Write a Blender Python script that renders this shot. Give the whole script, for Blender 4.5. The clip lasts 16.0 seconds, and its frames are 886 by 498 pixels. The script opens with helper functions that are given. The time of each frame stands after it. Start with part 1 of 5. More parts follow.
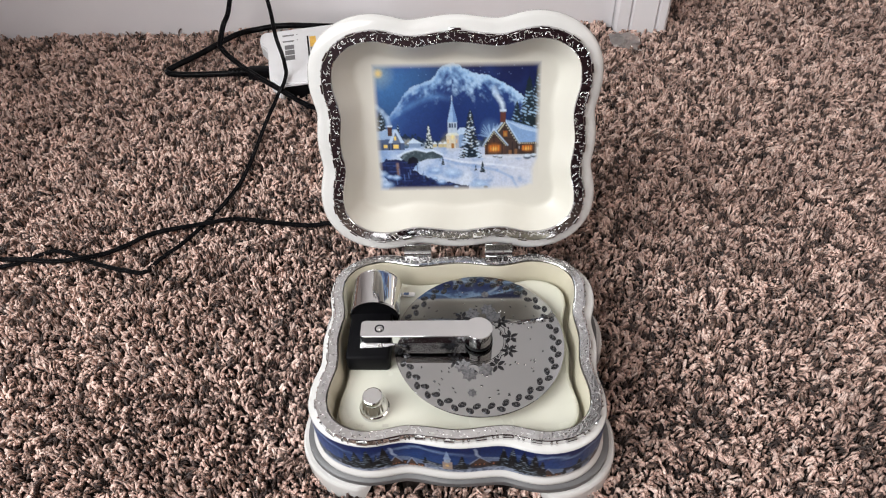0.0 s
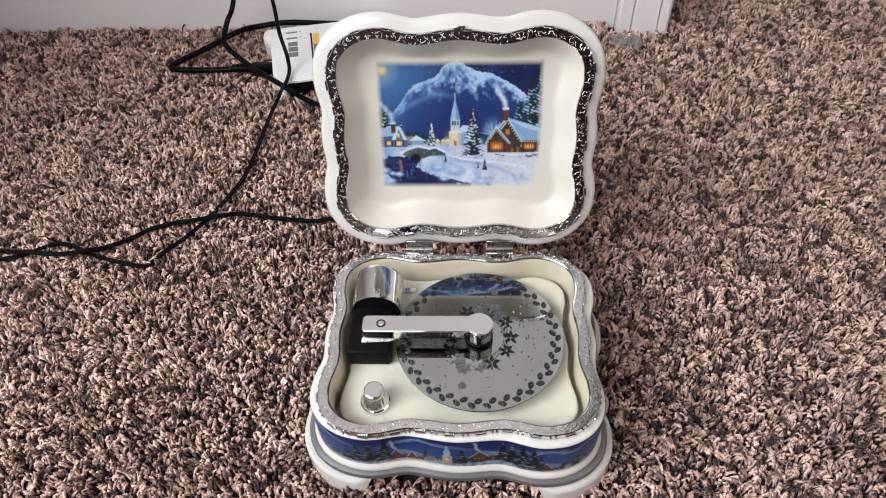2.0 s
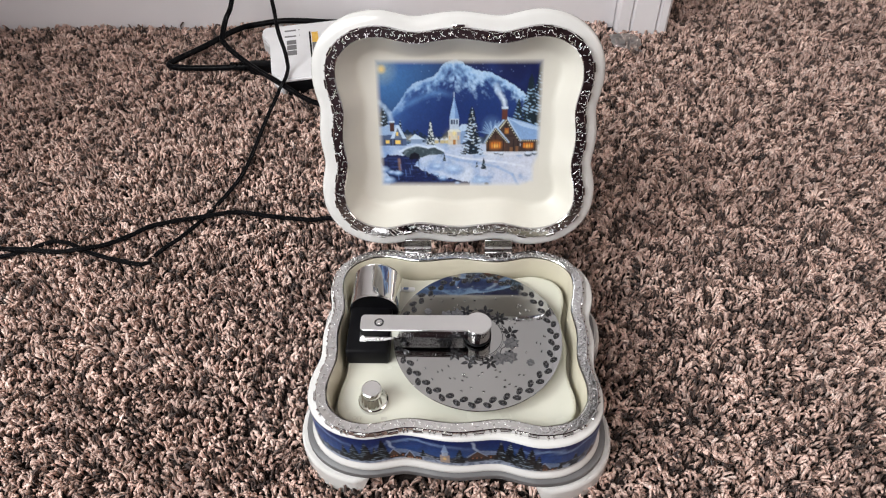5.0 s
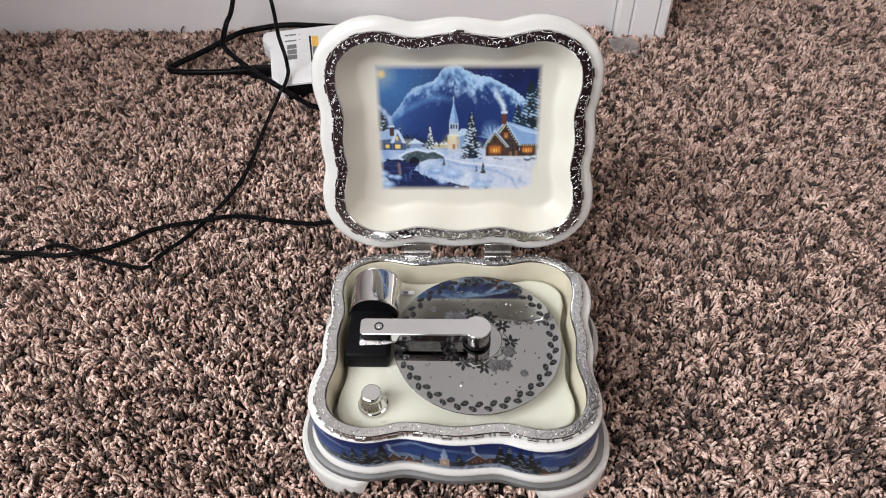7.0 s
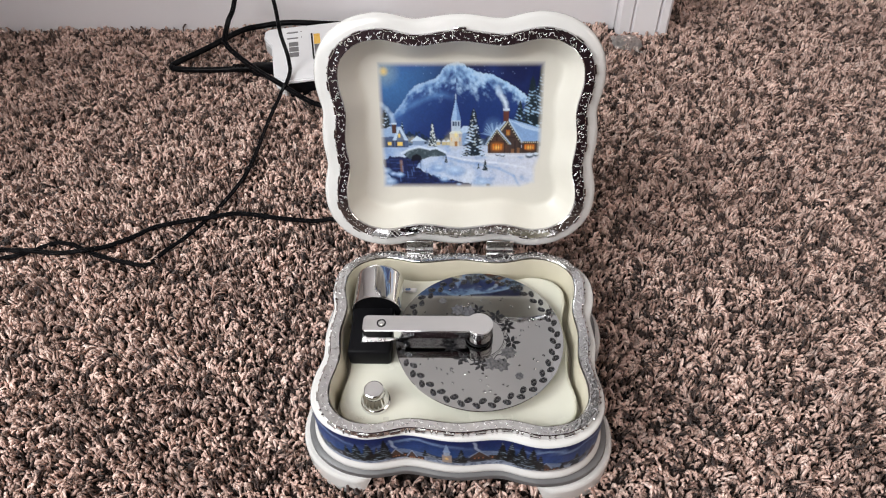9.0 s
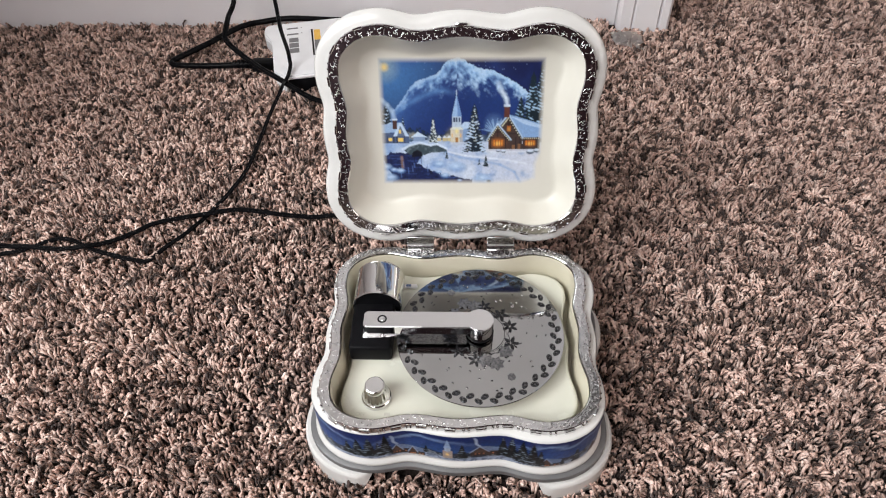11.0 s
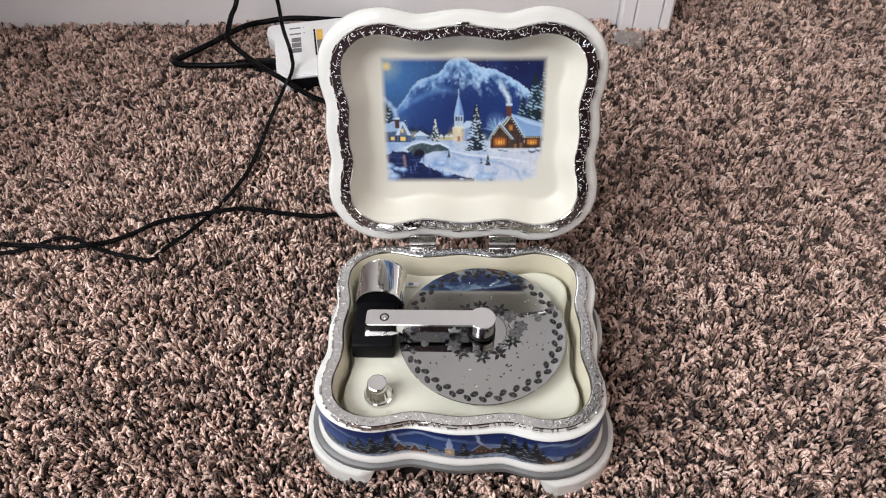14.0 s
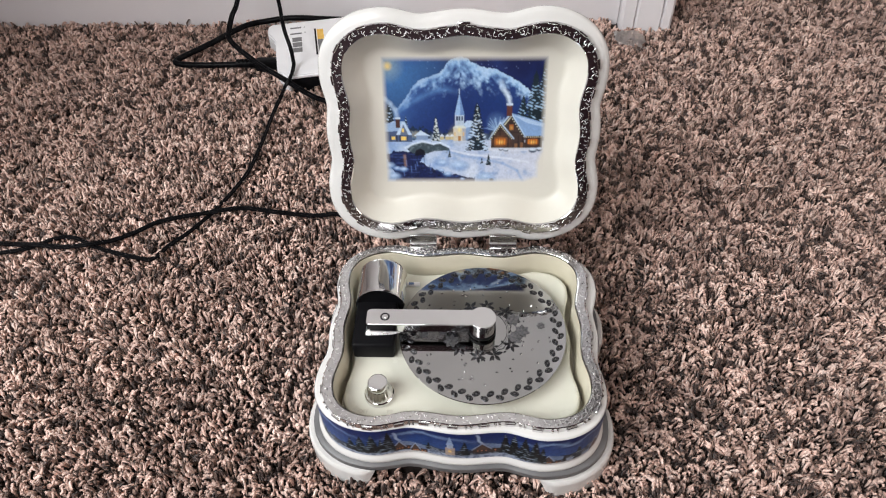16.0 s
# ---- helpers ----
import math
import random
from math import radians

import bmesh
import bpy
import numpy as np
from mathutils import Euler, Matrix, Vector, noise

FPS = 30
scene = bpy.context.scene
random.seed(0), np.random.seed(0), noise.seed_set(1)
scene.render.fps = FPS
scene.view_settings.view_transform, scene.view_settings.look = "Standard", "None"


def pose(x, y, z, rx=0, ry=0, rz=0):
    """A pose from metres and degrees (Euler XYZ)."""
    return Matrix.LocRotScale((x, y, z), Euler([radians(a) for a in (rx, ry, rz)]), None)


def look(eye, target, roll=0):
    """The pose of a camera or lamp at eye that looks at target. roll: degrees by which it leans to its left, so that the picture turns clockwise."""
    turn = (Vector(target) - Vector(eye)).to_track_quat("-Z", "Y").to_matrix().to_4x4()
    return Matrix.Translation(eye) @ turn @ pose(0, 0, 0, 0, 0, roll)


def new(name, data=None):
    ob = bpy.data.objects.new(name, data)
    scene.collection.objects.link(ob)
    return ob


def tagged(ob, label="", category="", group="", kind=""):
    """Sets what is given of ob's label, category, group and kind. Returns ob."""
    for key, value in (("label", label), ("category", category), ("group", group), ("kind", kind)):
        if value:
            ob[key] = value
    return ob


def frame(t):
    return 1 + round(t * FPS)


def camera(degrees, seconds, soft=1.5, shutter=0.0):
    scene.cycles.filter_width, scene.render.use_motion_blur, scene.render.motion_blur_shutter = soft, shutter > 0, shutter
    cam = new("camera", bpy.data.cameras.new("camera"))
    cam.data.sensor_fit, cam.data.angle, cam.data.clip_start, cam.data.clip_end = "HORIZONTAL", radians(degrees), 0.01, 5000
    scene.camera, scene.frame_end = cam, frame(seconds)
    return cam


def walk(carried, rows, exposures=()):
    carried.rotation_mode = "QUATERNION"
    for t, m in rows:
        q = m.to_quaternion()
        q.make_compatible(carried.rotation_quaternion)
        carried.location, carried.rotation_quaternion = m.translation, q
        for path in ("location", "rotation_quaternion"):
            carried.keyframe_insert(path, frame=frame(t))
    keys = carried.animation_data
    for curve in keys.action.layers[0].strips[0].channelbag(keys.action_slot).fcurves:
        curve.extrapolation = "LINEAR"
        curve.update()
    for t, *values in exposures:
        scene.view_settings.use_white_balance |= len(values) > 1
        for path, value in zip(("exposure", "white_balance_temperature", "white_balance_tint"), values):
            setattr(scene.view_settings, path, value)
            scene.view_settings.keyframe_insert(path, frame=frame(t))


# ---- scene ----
# ---------------------------------------------------------------- camera
cam = camera(66.31, 16.0, soft=1.1)
walk(cam, [
    (0, look((0.0089, -0.2800, 0.4642), (-0.0107, 0.0603, 0.0984), -3.01)),
    (0.5, look((0.0095, -0.2829, 0.4657), (-0.0105, 0.0568, 0.0994), -2.79)),
    (1, look((0.0079, -0.2841, 0.4656), (-0.0119, 0.0557, 0.0993), -2.62)),
    (1.5, look((0.0071, -0.2849, 0.4656), (-0.0120, 0.0552, 0.0996), -2.43)),
    (2, look((0.0068, -0.2848, 0.4661), (-0.0118, 0.0551, 0.1000), -2.26)),
    (2.5, look((0.0063, -0.2846, 0.4660), (-0.0116, 0.0551, 0.0995), -2.09)),
    (3, look((0.0060, -0.2837, 0.4648), (-0.0116, 0.0557, 0.0980), -2.00)),
    (3.5, look((0.0064, -0.2840, 0.4649), (-0.0112, 0.0548, 0.0976), -1.97)),
    (4, look((0.0060, -0.2840, 0.4650), (-0.0114, 0.0548, 0.0977), -1.93)),
    (6.5, look((0.0065, -0.2851, 0.4659), (-0.0101, 0.0565, 0.1011), -1.75)),
    (7, look((0.0065, -0.2850, 0.4669), (-0.0104, 0.0564, 0.1020), -1.82)),
    (7.5, look((0.0062, -0.2860, 0.4664), (-0.0106, 0.0558, 0.1018), -1.83)),
    (8, look((0.0060, -0.2859, 0.4671), (-0.0111, 0.0552, 0.1019), -1.87)),
    (8.5, look((0.0055, -0.2862, 0.4667), (-0.0120, 0.0546, 0.1013), -1.93)),
    (9, look((0.0058, -0.2861, 0.4673), (-0.0120, 0.0541, 0.1013), -1.96)),
    (11.5, look((0.0050, -0.2867, 0.4670), (-0.0126, 0.0516, 0.0992), -1.90)),
    (12, look((0.0053, -0.2870, 0.4664), (-0.0134, 0.0515, 0.0988), -2.06)),
    (12.5, look((0.0050, -0.2879, 0.4669), (-0.0138, 0.0506, 0.0994), -2.06)),
    (13, look((0.0055, -0.2886, 0.4674), (-0.0139, 0.0499, 0.1000), -2.11)),
    (13.5, look((0.0051, -0.2894, 0.4678), (-0.0137, 0.0494, 0.1006), -2.01)),
    (14, look((0.0049, -0.2887, 0.4674), (-0.0140, 0.0498, 0.1000), -2.05)),
    (14.5, look((0.0040, -0.2893, 0.4671), (-0.0145, 0.0493, 0.0996), -1.97)),
    (15, look((0.0045, -0.2897, 0.4674), (-0.0145, 0.0485, 0.0997), -2.04)),
    (15.5, look((0.0049, -0.2893, 0.4673), (-0.0145, 0.0491, 0.0998), -2.06)),
    (16, look((0.0049, -0.2890, 0.4677), (-0.0144, 0.0493, 0.1001), -2.06)),
])

# ---------------------------------------------------------------- daylight
world = bpy.data.worlds.new("daylight")
scene.world = world
world.use_nodes = True
wn = world.node_tree
sky = wn.nodes.new("ShaderNodeTexSky")
sky.sky_type = "NISHITA"
sky.sun_disc = False
sky.sun_elevation, sky.sun_rotation = radians(38), radians(200)
wn.links.new(sky.outputs[0], wn.nodes["Background"].inputs[0])
wn.nodes["Background"].inputs[1].default_value = 0.12

ROOM = dict(x0=-1.75, x1=2.6, y0=-1.55, y1=0.578, z1=2.42, floor=-0.008)


def area_light(name, eye, target, w, h, watts, colour):
    lamp = bpy.data.lights.new(name, "AREA")
    lamp.shape, lamp.size, lamp.size_y = "RECTANGLE", w, h
    lamp.energy, lamp.color = watts, colour
    ob = new(name, lamp)
    ob.matrix_world = look(eye, target)
    return ob


# added lamps at three unseen window openings, placed to balance the room's light
area_light("added_daylight", (-1.70, -0.72, 1.62), (0.15, -0.05, 0.0), 1.0, 1.05, 51, (0.955, 0.98, 0.975))
area_light("added_daylight", (-0.95, -1.50, 1.64), (0.15, 0.05, 0.0), 1.25, 1.1, 35, (1.0, 0.985, 0.985))
area_light("added_daylight", (2.55, -0.75, 1.65), (0.4, -0.2, 0.0), 1.5, 1.15, 22, (1.0, 0.83, 0.72))
scene.view_settings.exposure = 0.0


# ---------------------------------------------------------------- materials
def nodes_of(name):
    m = bpy.data.materials.new(name)
    m.use_nodes = True
    nt = m.node_tree
    return m, nt, nt.nodes["Principled BSDF"]


def tex(nt, kind, scale, detail=3.0, coord="Object"):
    tc = nt.nodes.new("ShaderNodeTexCoord")
    t = nt.nodes.new(kind)
    t.inputs["Scale"].default_value = scale
    if "Detail" in t.inputs:
        t.inputs["Detail"].default_value = detail
    nt.links.new(tc.outputs[coord], t.inputs["Vector"])
    return t


def ramp(nt, source, stops):
    r = nt.nodes.new("ShaderNodeValToRGB")
    while len(r.color_ramp.elements) < len(stops):
        r.color_ramp.elements.new(0.5)
    for e, (p, c) in zip(r.color_ramp.elements, stops):
        e.position, e.color = p, (*c, 1)
    nt.links.new(source, r.inputs[0])
    return r


def bump(nt, bs, source, strength, dist):
    b = nt.nodes.new("ShaderNodeBump")
    b.inputs["Strength"].default_value = strength
    b.inputs["Distance"].default_value = dist
    nt.links.new(source, b.inputs["Height"])
    nt.links.new(b.outputs[0], bs.inputs["Normal"])


def surface(name, c1, c2, rough=0.4, metal=0.0, scale=40, bscale=300, bstr=0.1, bdist=0.0004, coat=0.0, rvar=0.08):
    """Two-tone surface with broad mottling, fine relief and uneven gloss."""
    m, nt, bs = nodes_of(name)
    n1 = tex(nt, "ShaderNodeTexNoise", scale, 5)
    r = ramp(nt, n1.outputs[0], [(0.3, c1), (0.7, c2)])
    nt.links.new(r.outputs[0], bs.inputs["Base Color"])
    n2 = tex(nt, "ShaderNodeTexNoise", bscale, 3)
    bump(nt, bs, n2.outputs[0], bstr, bdist)
    mr = nt.nodes.new("ShaderNodeMapRange")
    mr.inputs[3].default_value, mr.inputs[4].default_value = max(rough - rvar, 0.01), rough + rvar
    nt.links.new(n1.outputs[0], mr.inputs[0])
    nt.links.new(mr.outputs[0], bs.inputs["Roughness"])
    bs.inputs["Metallic"].default_value = metal
    bs.inputs["Coat Weight"].default_value = coat
    bs.inputs["Coat Roughness"].default_value = 0.05
    return m


M_PORCELAIN = surface("white_porcelain", (0.57, 0.567, 0.552), (0.63, 0.626, 0.612), 0.20, 0, 18, 120, 0.05, 0.0003, 0.3)
M_CREAM = surface("cream_enamel", (0.60, 0.60, 0.515), (0.65, 0.65, 0.57), 0.26, 0, 20, 150, 0.05, 0.0003, 0.2)
# cream enamel made tan, with the shade inside the box in its colour
M_LINING = surface("shaded_lining", (0.50, 0.465, 0.36), (0.57, 0.535, 0.43), 0.32, 0, 20, 150, 0.05)
M_LIDCREAM = surface("ivory_enamel", (0.565, 0.547, 0.487), (0.610, 0.592, 0.532), 0.40, 0, 20, 150, 0.05, 0.0003, 0.0)
M_CHROME = surface("polished_chrome", (0.68, 0.68, 0.68), (0.74, 0.74, 0.74), 0.05, 1, 30, 200, 0.02, 0.0002, 0, 0.03)
M_RING = surface("embossed_chrome", (0.58, 0.58, 0.58), (0.74, 0.74, 0.74), 0.11, 1, 240, 600, 0.30, 0.0004, 0, 0.05)
M_LIDRING = surface("dark_mirror_chrome", (0.52, 0.52, 0.53), (0.64, 0.64, 0.65), 0.05, 1, 240, 500, 0.10, 0.0003, 0, 0.02)
M_CURL = surface("bright_relief", (0.78, 0.78, 0.78), (0.86, 0.86, 0.86), 0.28, 1, 300, 800, 0.1)
M_DISC = surface("mirror_steel", (0.385, 0.385, 0.385), (0.42, 0.42, 0.42), 0.035, 1, 12, 60, 0.01, 0.0001, 0, 0.02)
M_ENGRAVE = surface("dark_etching", (0.010, 0.010, 0.012), (0.07, 0.07, 0.075), 0.25, 0.8, 400, 900, 0.3, 0.0003)
M_ETCHGREY = surface("grey_etching", (0.10, 0.10, 0.105), (0.26, 0.26, 0.27), 0.35, 0.8, 500, 900, 0.3, 0.0003)
# lighter etching for the painted highlights on the leaves
M_ETCHSHINE = surface("glint_etching", (0.10, 0.10, 0.105), (0.24, 0.24, 0.25), 0.22, 1.0, 500, 900, 0.2, 0.0003)
M_BLACK = surface("black_plastic", (0.004, 0.004, 0.005), (0.007, 0.007, 0.008), 0.35, 0, 60, 900, 0.12, 0.0003)
M_HINGE = surface("hinge_steel", (0.46, 0.46, 0.465), (0.60, 0.60, 0.605), 0.18, 1, 200, 600, 0.1)
M_GREYLINE = surface("grey_enamel_line", (0.10, 0.10, 0.103), (0.13, 0.13, 0.134), 0.45, 0.0, 60, 300, 0.05)
M_RUBBER = surface("black_cable_rubber", (0.003, 0.003, 0.0035), (0.006, 0.006, 0.007), 0.27, 0, 90, 700, 0.1)
M_WHITEPLASTIC = surface("white_plastic", (0.72, 0.73, 0.75), (0.78, 0.79, 0.81), 0.35, 0, 40, 900, 0.08)
M_PRINTGREY = surface("grey_print", (0.12, 0.12, 0.125), (0.18, 0.18, 0.185), 0.5, 0, 300, 900, 0.05)
M_YELLOW = surface("orange_print", (0.75, 0.42, 0.05), (0.85, 0.55, 0.12), 0.5, 0, 200, 900, 0.05)
M_TRIM = surface("white_trim_paint", (0.64, 0.62, 0.64), (0.70, 0.68, 0.695), 0.38, 0, 6, 90, 0.15, 0.0006)
M_WALL = surface("wall_paint", (0.62, 0.60, 0.60), (0.67, 0.65, 0.65), 0.7, 0, 5, 160, 0.3, 0.0008)
M_CEIL = surface("ceiling_paint", (0.78, 0.77, 0.75), (0.82, 0.81, 0.79), 0.8, 0, 5, 120, 0.4, 0.001)
# maroon-black only so that the chrome mirrors something dark; the wall is unseen
M_DARKWALL = surface("dark_reflection_wall", (0.022, 0.003, 0.008), (0.032, 0.006, 0.012), 0.6, 0, 4, 120, 0.3, 0.001)
# near-black: the shade in the gaps between strands is put into this colour
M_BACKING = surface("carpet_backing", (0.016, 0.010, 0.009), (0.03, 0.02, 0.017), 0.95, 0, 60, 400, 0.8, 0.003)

for m in (M_RUBBER, M_BLACK):
    m.node_tree.nodes["Principled BSDF"].inputs["Specular IOR Level"].default_value = 0.05


def yarn_material():
    m, nt, bs = nodes_of("twisted_yarn")
    g = nt.nodes.new("ShaderNodeAttribute")
    g.attribute_name = "tone"
    clump = tex(nt, "ShaderNodeTexNoise", 105, 3)
    wide = nt.nodes.new("ShaderNodeMapRange")
    wide.inputs[1].default_value, wide.inputs[2].default_value = 0.39, 0.60
    nt.links.new(clump.outputs[0], wide.inputs[0])
    blend = nt.nodes.new("ShaderNodeMix")
    blend.inputs[0].default_value = 0.42
    nt.links.new(g.outputs["Fac"], blend.inputs[2])
    nt.links.new(wide.outputs[0], blend.inputs[3])
    # the darkest tones stand in for shaded gaps between the tufts
    r = ramp(nt, blend.outputs[0], [
        (0.0, (0.030, 0.015, 0.012)), (0.29, (0.085, 0.046, 0.037)), (0.36, (0.30, 0.205, 0.157)), (0.42, (0.52, 0.335, 0.278)),
        (0.50, (0.68, 0.480, 0.405)), (0.60, (0.86, 0.600, 0.515)), (0.78, (0.90, 0.690, 0.600)), (0.88, (0.94, 0.720, 0.640)), (1.0, (0.96, 0.800, 0.730))])
    n = tex(nt, "ShaderNodeTexNoise", 620, 3)
    mix = nt.nodes.new("ShaderNodeMix")
    mix.data_type, mix.blend_type = "RGBA", "MULTIPLY"
    mix.inputs[0].default_value = 0.7
    nt.links.new(r.outputs[0], mix.inputs[6])
    r2 = ramp(nt, n.outputs[0], [(0.34, (0.62, 0.595, 0.585)), (0.60, (1.0, 1.0, 1.0))])
    nt.links.new(r2.outputs[0], mix.inputs[7])
    # broad darker patches: shading of the leaning pile, put into the yarn colour
    patch = tex(nt, "ShaderNodeTexNoise", 26, 3)
    r3 = ramp(nt, patch.outputs[0], [(0.38, (0.55, 0.52, 0.51)), (0.58, (1.0, 1.0, 1.0))])
    mix2 = nt.nodes.new("ShaderNodeMix")
    mix2.data_type, mix2.blend_type = "RGBA", "MULTIPLY"
    mix2.inputs[0].default_value = 0.9
    nt.links.new(mix.outputs[2], mix2.inputs[6])
    nt.links.new(r3.outputs[0], mix2.inputs[7])
    nt.links.new(mix2.outputs[2], bs.inputs["Base Color"])
    bs.inputs["Roughness"].default_value = 0.72
    bs.inputs["Sheen Weight"].default_value = 0.15
    n2 = tex(nt, "ShaderNodeTexNoise", 1500, 2)
    bump(nt, bs, n2.outputs[0], 0.5, 0.0006)
    return m


M_YARN = yarn_material()


def trodden_material():
    """The same carpet where it lies far from the box: strands too small to tell apart."""
    m, nt, bs = nodes_of("trodden_carpet")
    v = tex(nt, "ShaderNodeTexVoronoi", 300)
    # colour darkens away from each cell's middle, painting shaded gaps between tufts
    r = ramp(nt, v.outputs["Distance"], [(0.0, (0.62, 0.43, 0.36)), (0.45, (0.40, 0.27, 0.22)), (0.9, (0.07, 0.04, 0.03))])
    # same painted shading of leaning pile as in the yarn
    n = tex(nt, "ShaderNodeTexNoise", 26, 3)
    r2 = ramp(nt, n.outputs[0], [(0.38, (0.6, 0.57, 0.56)), (0.58, (1, 1, 1))])
    mix = nt.nodes.new("ShaderNodeMix")
    mix.data_type, mix.blend_type = "RGBA", "MULTIPLY"
    mix.inputs[0].default_value = 0.9
    nt.links.new(r.outputs[0], mix.inputs[6])
    nt.links.new(r2.outputs[0], mix.inputs[7])
    nt.links.new(mix.outputs[2], bs.inputs["Base Color"])
    bs.inputs["Roughness"].default_value = 0.95
    bump(nt, bs, v.outputs["Distance"], 1.0, -0.004)
    return m


M_TRODDEN = trodden_material()


def paint_material(name, rough, shine):
    """Printed picture: ink colours come with the print itself, under a clear glaze."""
    m, nt, bs = nodes_of(name)
    a = nt.nodes.new("ShaderNodeVertexColor")
    a.layer_name = "ink"
    nt.links.new(a.outputs[0], bs.inputs["Base Color"])
    bs.inputs["Roughness"].default_value = rough
    bs.inputs["Specular IOR Level"].default_value = shine
    n = tex(nt, "ShaderNodeTexNoise", 700, 2)
    bump(nt, bs, n.outputs[0], 0.04, 0.0003)
    return m


M_PRINT = paint_material("glazed_strip_print", 0.34, 0.22)
M_LIDPRINT = paint_material("lid_print", 0.40, 0.5)


def film_material():
    m, nt, bs = nodes_of("clear_film")
    bs.inputs["Base Color"].default_value = (0.95, 0.94, 0.94, 1)
    bs.inputs["Roughness"].default_value = 0.3
    bs.inputs["Transmission Weight"].default_value = 0.88
    bs.inputs["IOR"].default_value = 1.12
    n = tex(nt, "ShaderNodeTexNoise", 180, 3)
    bump(nt, bs, n.outputs[0], 0.5, 0.001)
    return m


M_FILM = film_material()


# ---------------------------------------------------------------- mesh helpers
def finish(ob, smooth=True, angle=40):
    if smooth:
        me = ob.data
        me.polygons.foreach_set("use_smooth", [True] * len(me.polygons))
        me.set_sharp_from_angle(angle=radians(angle))
    return ob


def part(name, bm, material, parent=None, label="", smooth=True, angle=40):
    me = bpy.data.meshes.new(name)
    bmesh.ops.recalc_face_normals(bm, faces=bm.faces)
    bm.to_mesh(me)
    bm.free()
    for m in material if isinstance(material, (list, tuple)) else [material]:
        me.materials.append(m)
    ob = new(name, me)
    finish(ob, smooth, angle)
    if parent:
        ob.parent = parent
    if label:
        tagged(ob, label)
    return ob


def mesh_part(name, verts, faces, material, parent=None, label="", smooth=True, angle=40):
    me = bpy.data.meshes.new(name)
    me.from_pydata([tuple(v) for v in verts], [], faces)
    me.materials.append(material)
    me.validate()
    ob = new(name, me)
    bm = bmesh.new()
    bm.from_mesh(me)
    bmesh.ops.recalc_face_normals(bm, faces=bm.faces)
    bm.to_mesh(me)
    bm.free()
    finish(ob, smooth, angle)
    if parent:
        ob.parent = parent
    if label:
        tagged(ob, label)
    return ob


def empty(name, m=None):
    e = new(name)
    e.empty_display_size = 0.02
    if m:
        e.matrix_world = m
    return e


def box_bm(x0, x1, y0, y1, z0, z1, bev=0.0, seg=2, bm=None):
    own = bm is None
    bm = bm or bmesh.new()
    r = bmesh.ops.create_cube(bm, size=1.0, matrix=Matrix.Translation(((x0 + x1) / 2, (y0 + y1) / 2, (z0 + z1) / 2)) @ Matrix.Diagonal((x1 - x0, y1 - y0, z1 - z0, 1)))
    if bev:
        es = list({e for v in r["verts"] for e in v.link_edges})
        bmesh.ops.bevel(bm, geom=es, offset=bev, segments=seg, affect="EDGES", profile=0.5)
    return bm


def lathe(profile, n=40, flute=None):
    """Solid of revolution about z from (radius, height) pairs; flute(angle, k) may scale the radius."""
    verts, faces = [], []
    for k, (r, z) in enumerate(profile):
        for i in range(n):
            a = 2 * math.pi * i / n
            rr = r * (flute(a, k) if flute else 1)
            verts.append((rr * math.cos(a), rr * math.sin(a), z))
    for k in range(len(profile) - 1):
        for i in range(n):
            j = (i + 1) % n
            faces.append((k * n + i, k * n + j, (k + 1) * n + j, (k + 1) * n + i))
    faces.append(tuple(range(n))[::-1])
    faces.append(tuple(range((len(profile) - 1) * n, len(profile) * n)))
    return verts, faces


def tube(points, radius, sides=8, steps=6, squash=1.0):
    """Smooth round cable through the points."""
    P = [Vector(p) for p in points]
    path = []
    for i in range(len(P) - 1):
        p0, p1, p2, p3 = P[max(i - 1, 0)], P[i], P[i + 1], P[min(i + 2, len(P) - 1)]
        for k in range(steps):
            t = k / steps
            path.append(0.5 * ((2 * p1) + (p2 - p0) * t + (2 * p0 - 5 * p1 + 4 * p2 - p3) * t * t + (3 * p1 - p0 - 3 * p2 + p3) * t ** 3))
    path.append(P[-1])
    verts, faces = [], []
    side = Vector((0, 0, 1))
    for i, p in enumerate(path):
        d = (path[min(i + 1, len(path) - 1)] - path[max(i - 1, 0)]).normalized()
        u = d.cross(side)
        u = u.normalized() if u.length > 1e-4 else Vector((1, 0, 0))
        v = u.cross(d)
        for k in range(sides):
            a = 2 * math.pi * k / sides
            verts.append(p + u * (radius * math.cos(a)) + v * (radius * squash * math.sin(a)))
    for i in range(len(path) - 1):
        for k in range(sides):
            m = (k + 1) % sides
            faces.append((i * sides + k, i * sides + m, (i + 1) * sides + m, (i + 1) * sides + k))
    faces.append(tuple(range(sides))[::-1])
    faces.append(tuple(range((len(path) - 1) * sides, len(path) * sides)))
    return verts, faces


# ---------------------------------------------------------------- the scalloped outline of the box
HB = 0.0694                    # half depth of the opening at the hinge
MID_Y = 0.0713
BASE_SHIFT = 0.0012            # the base sits a little back from the disc's middle


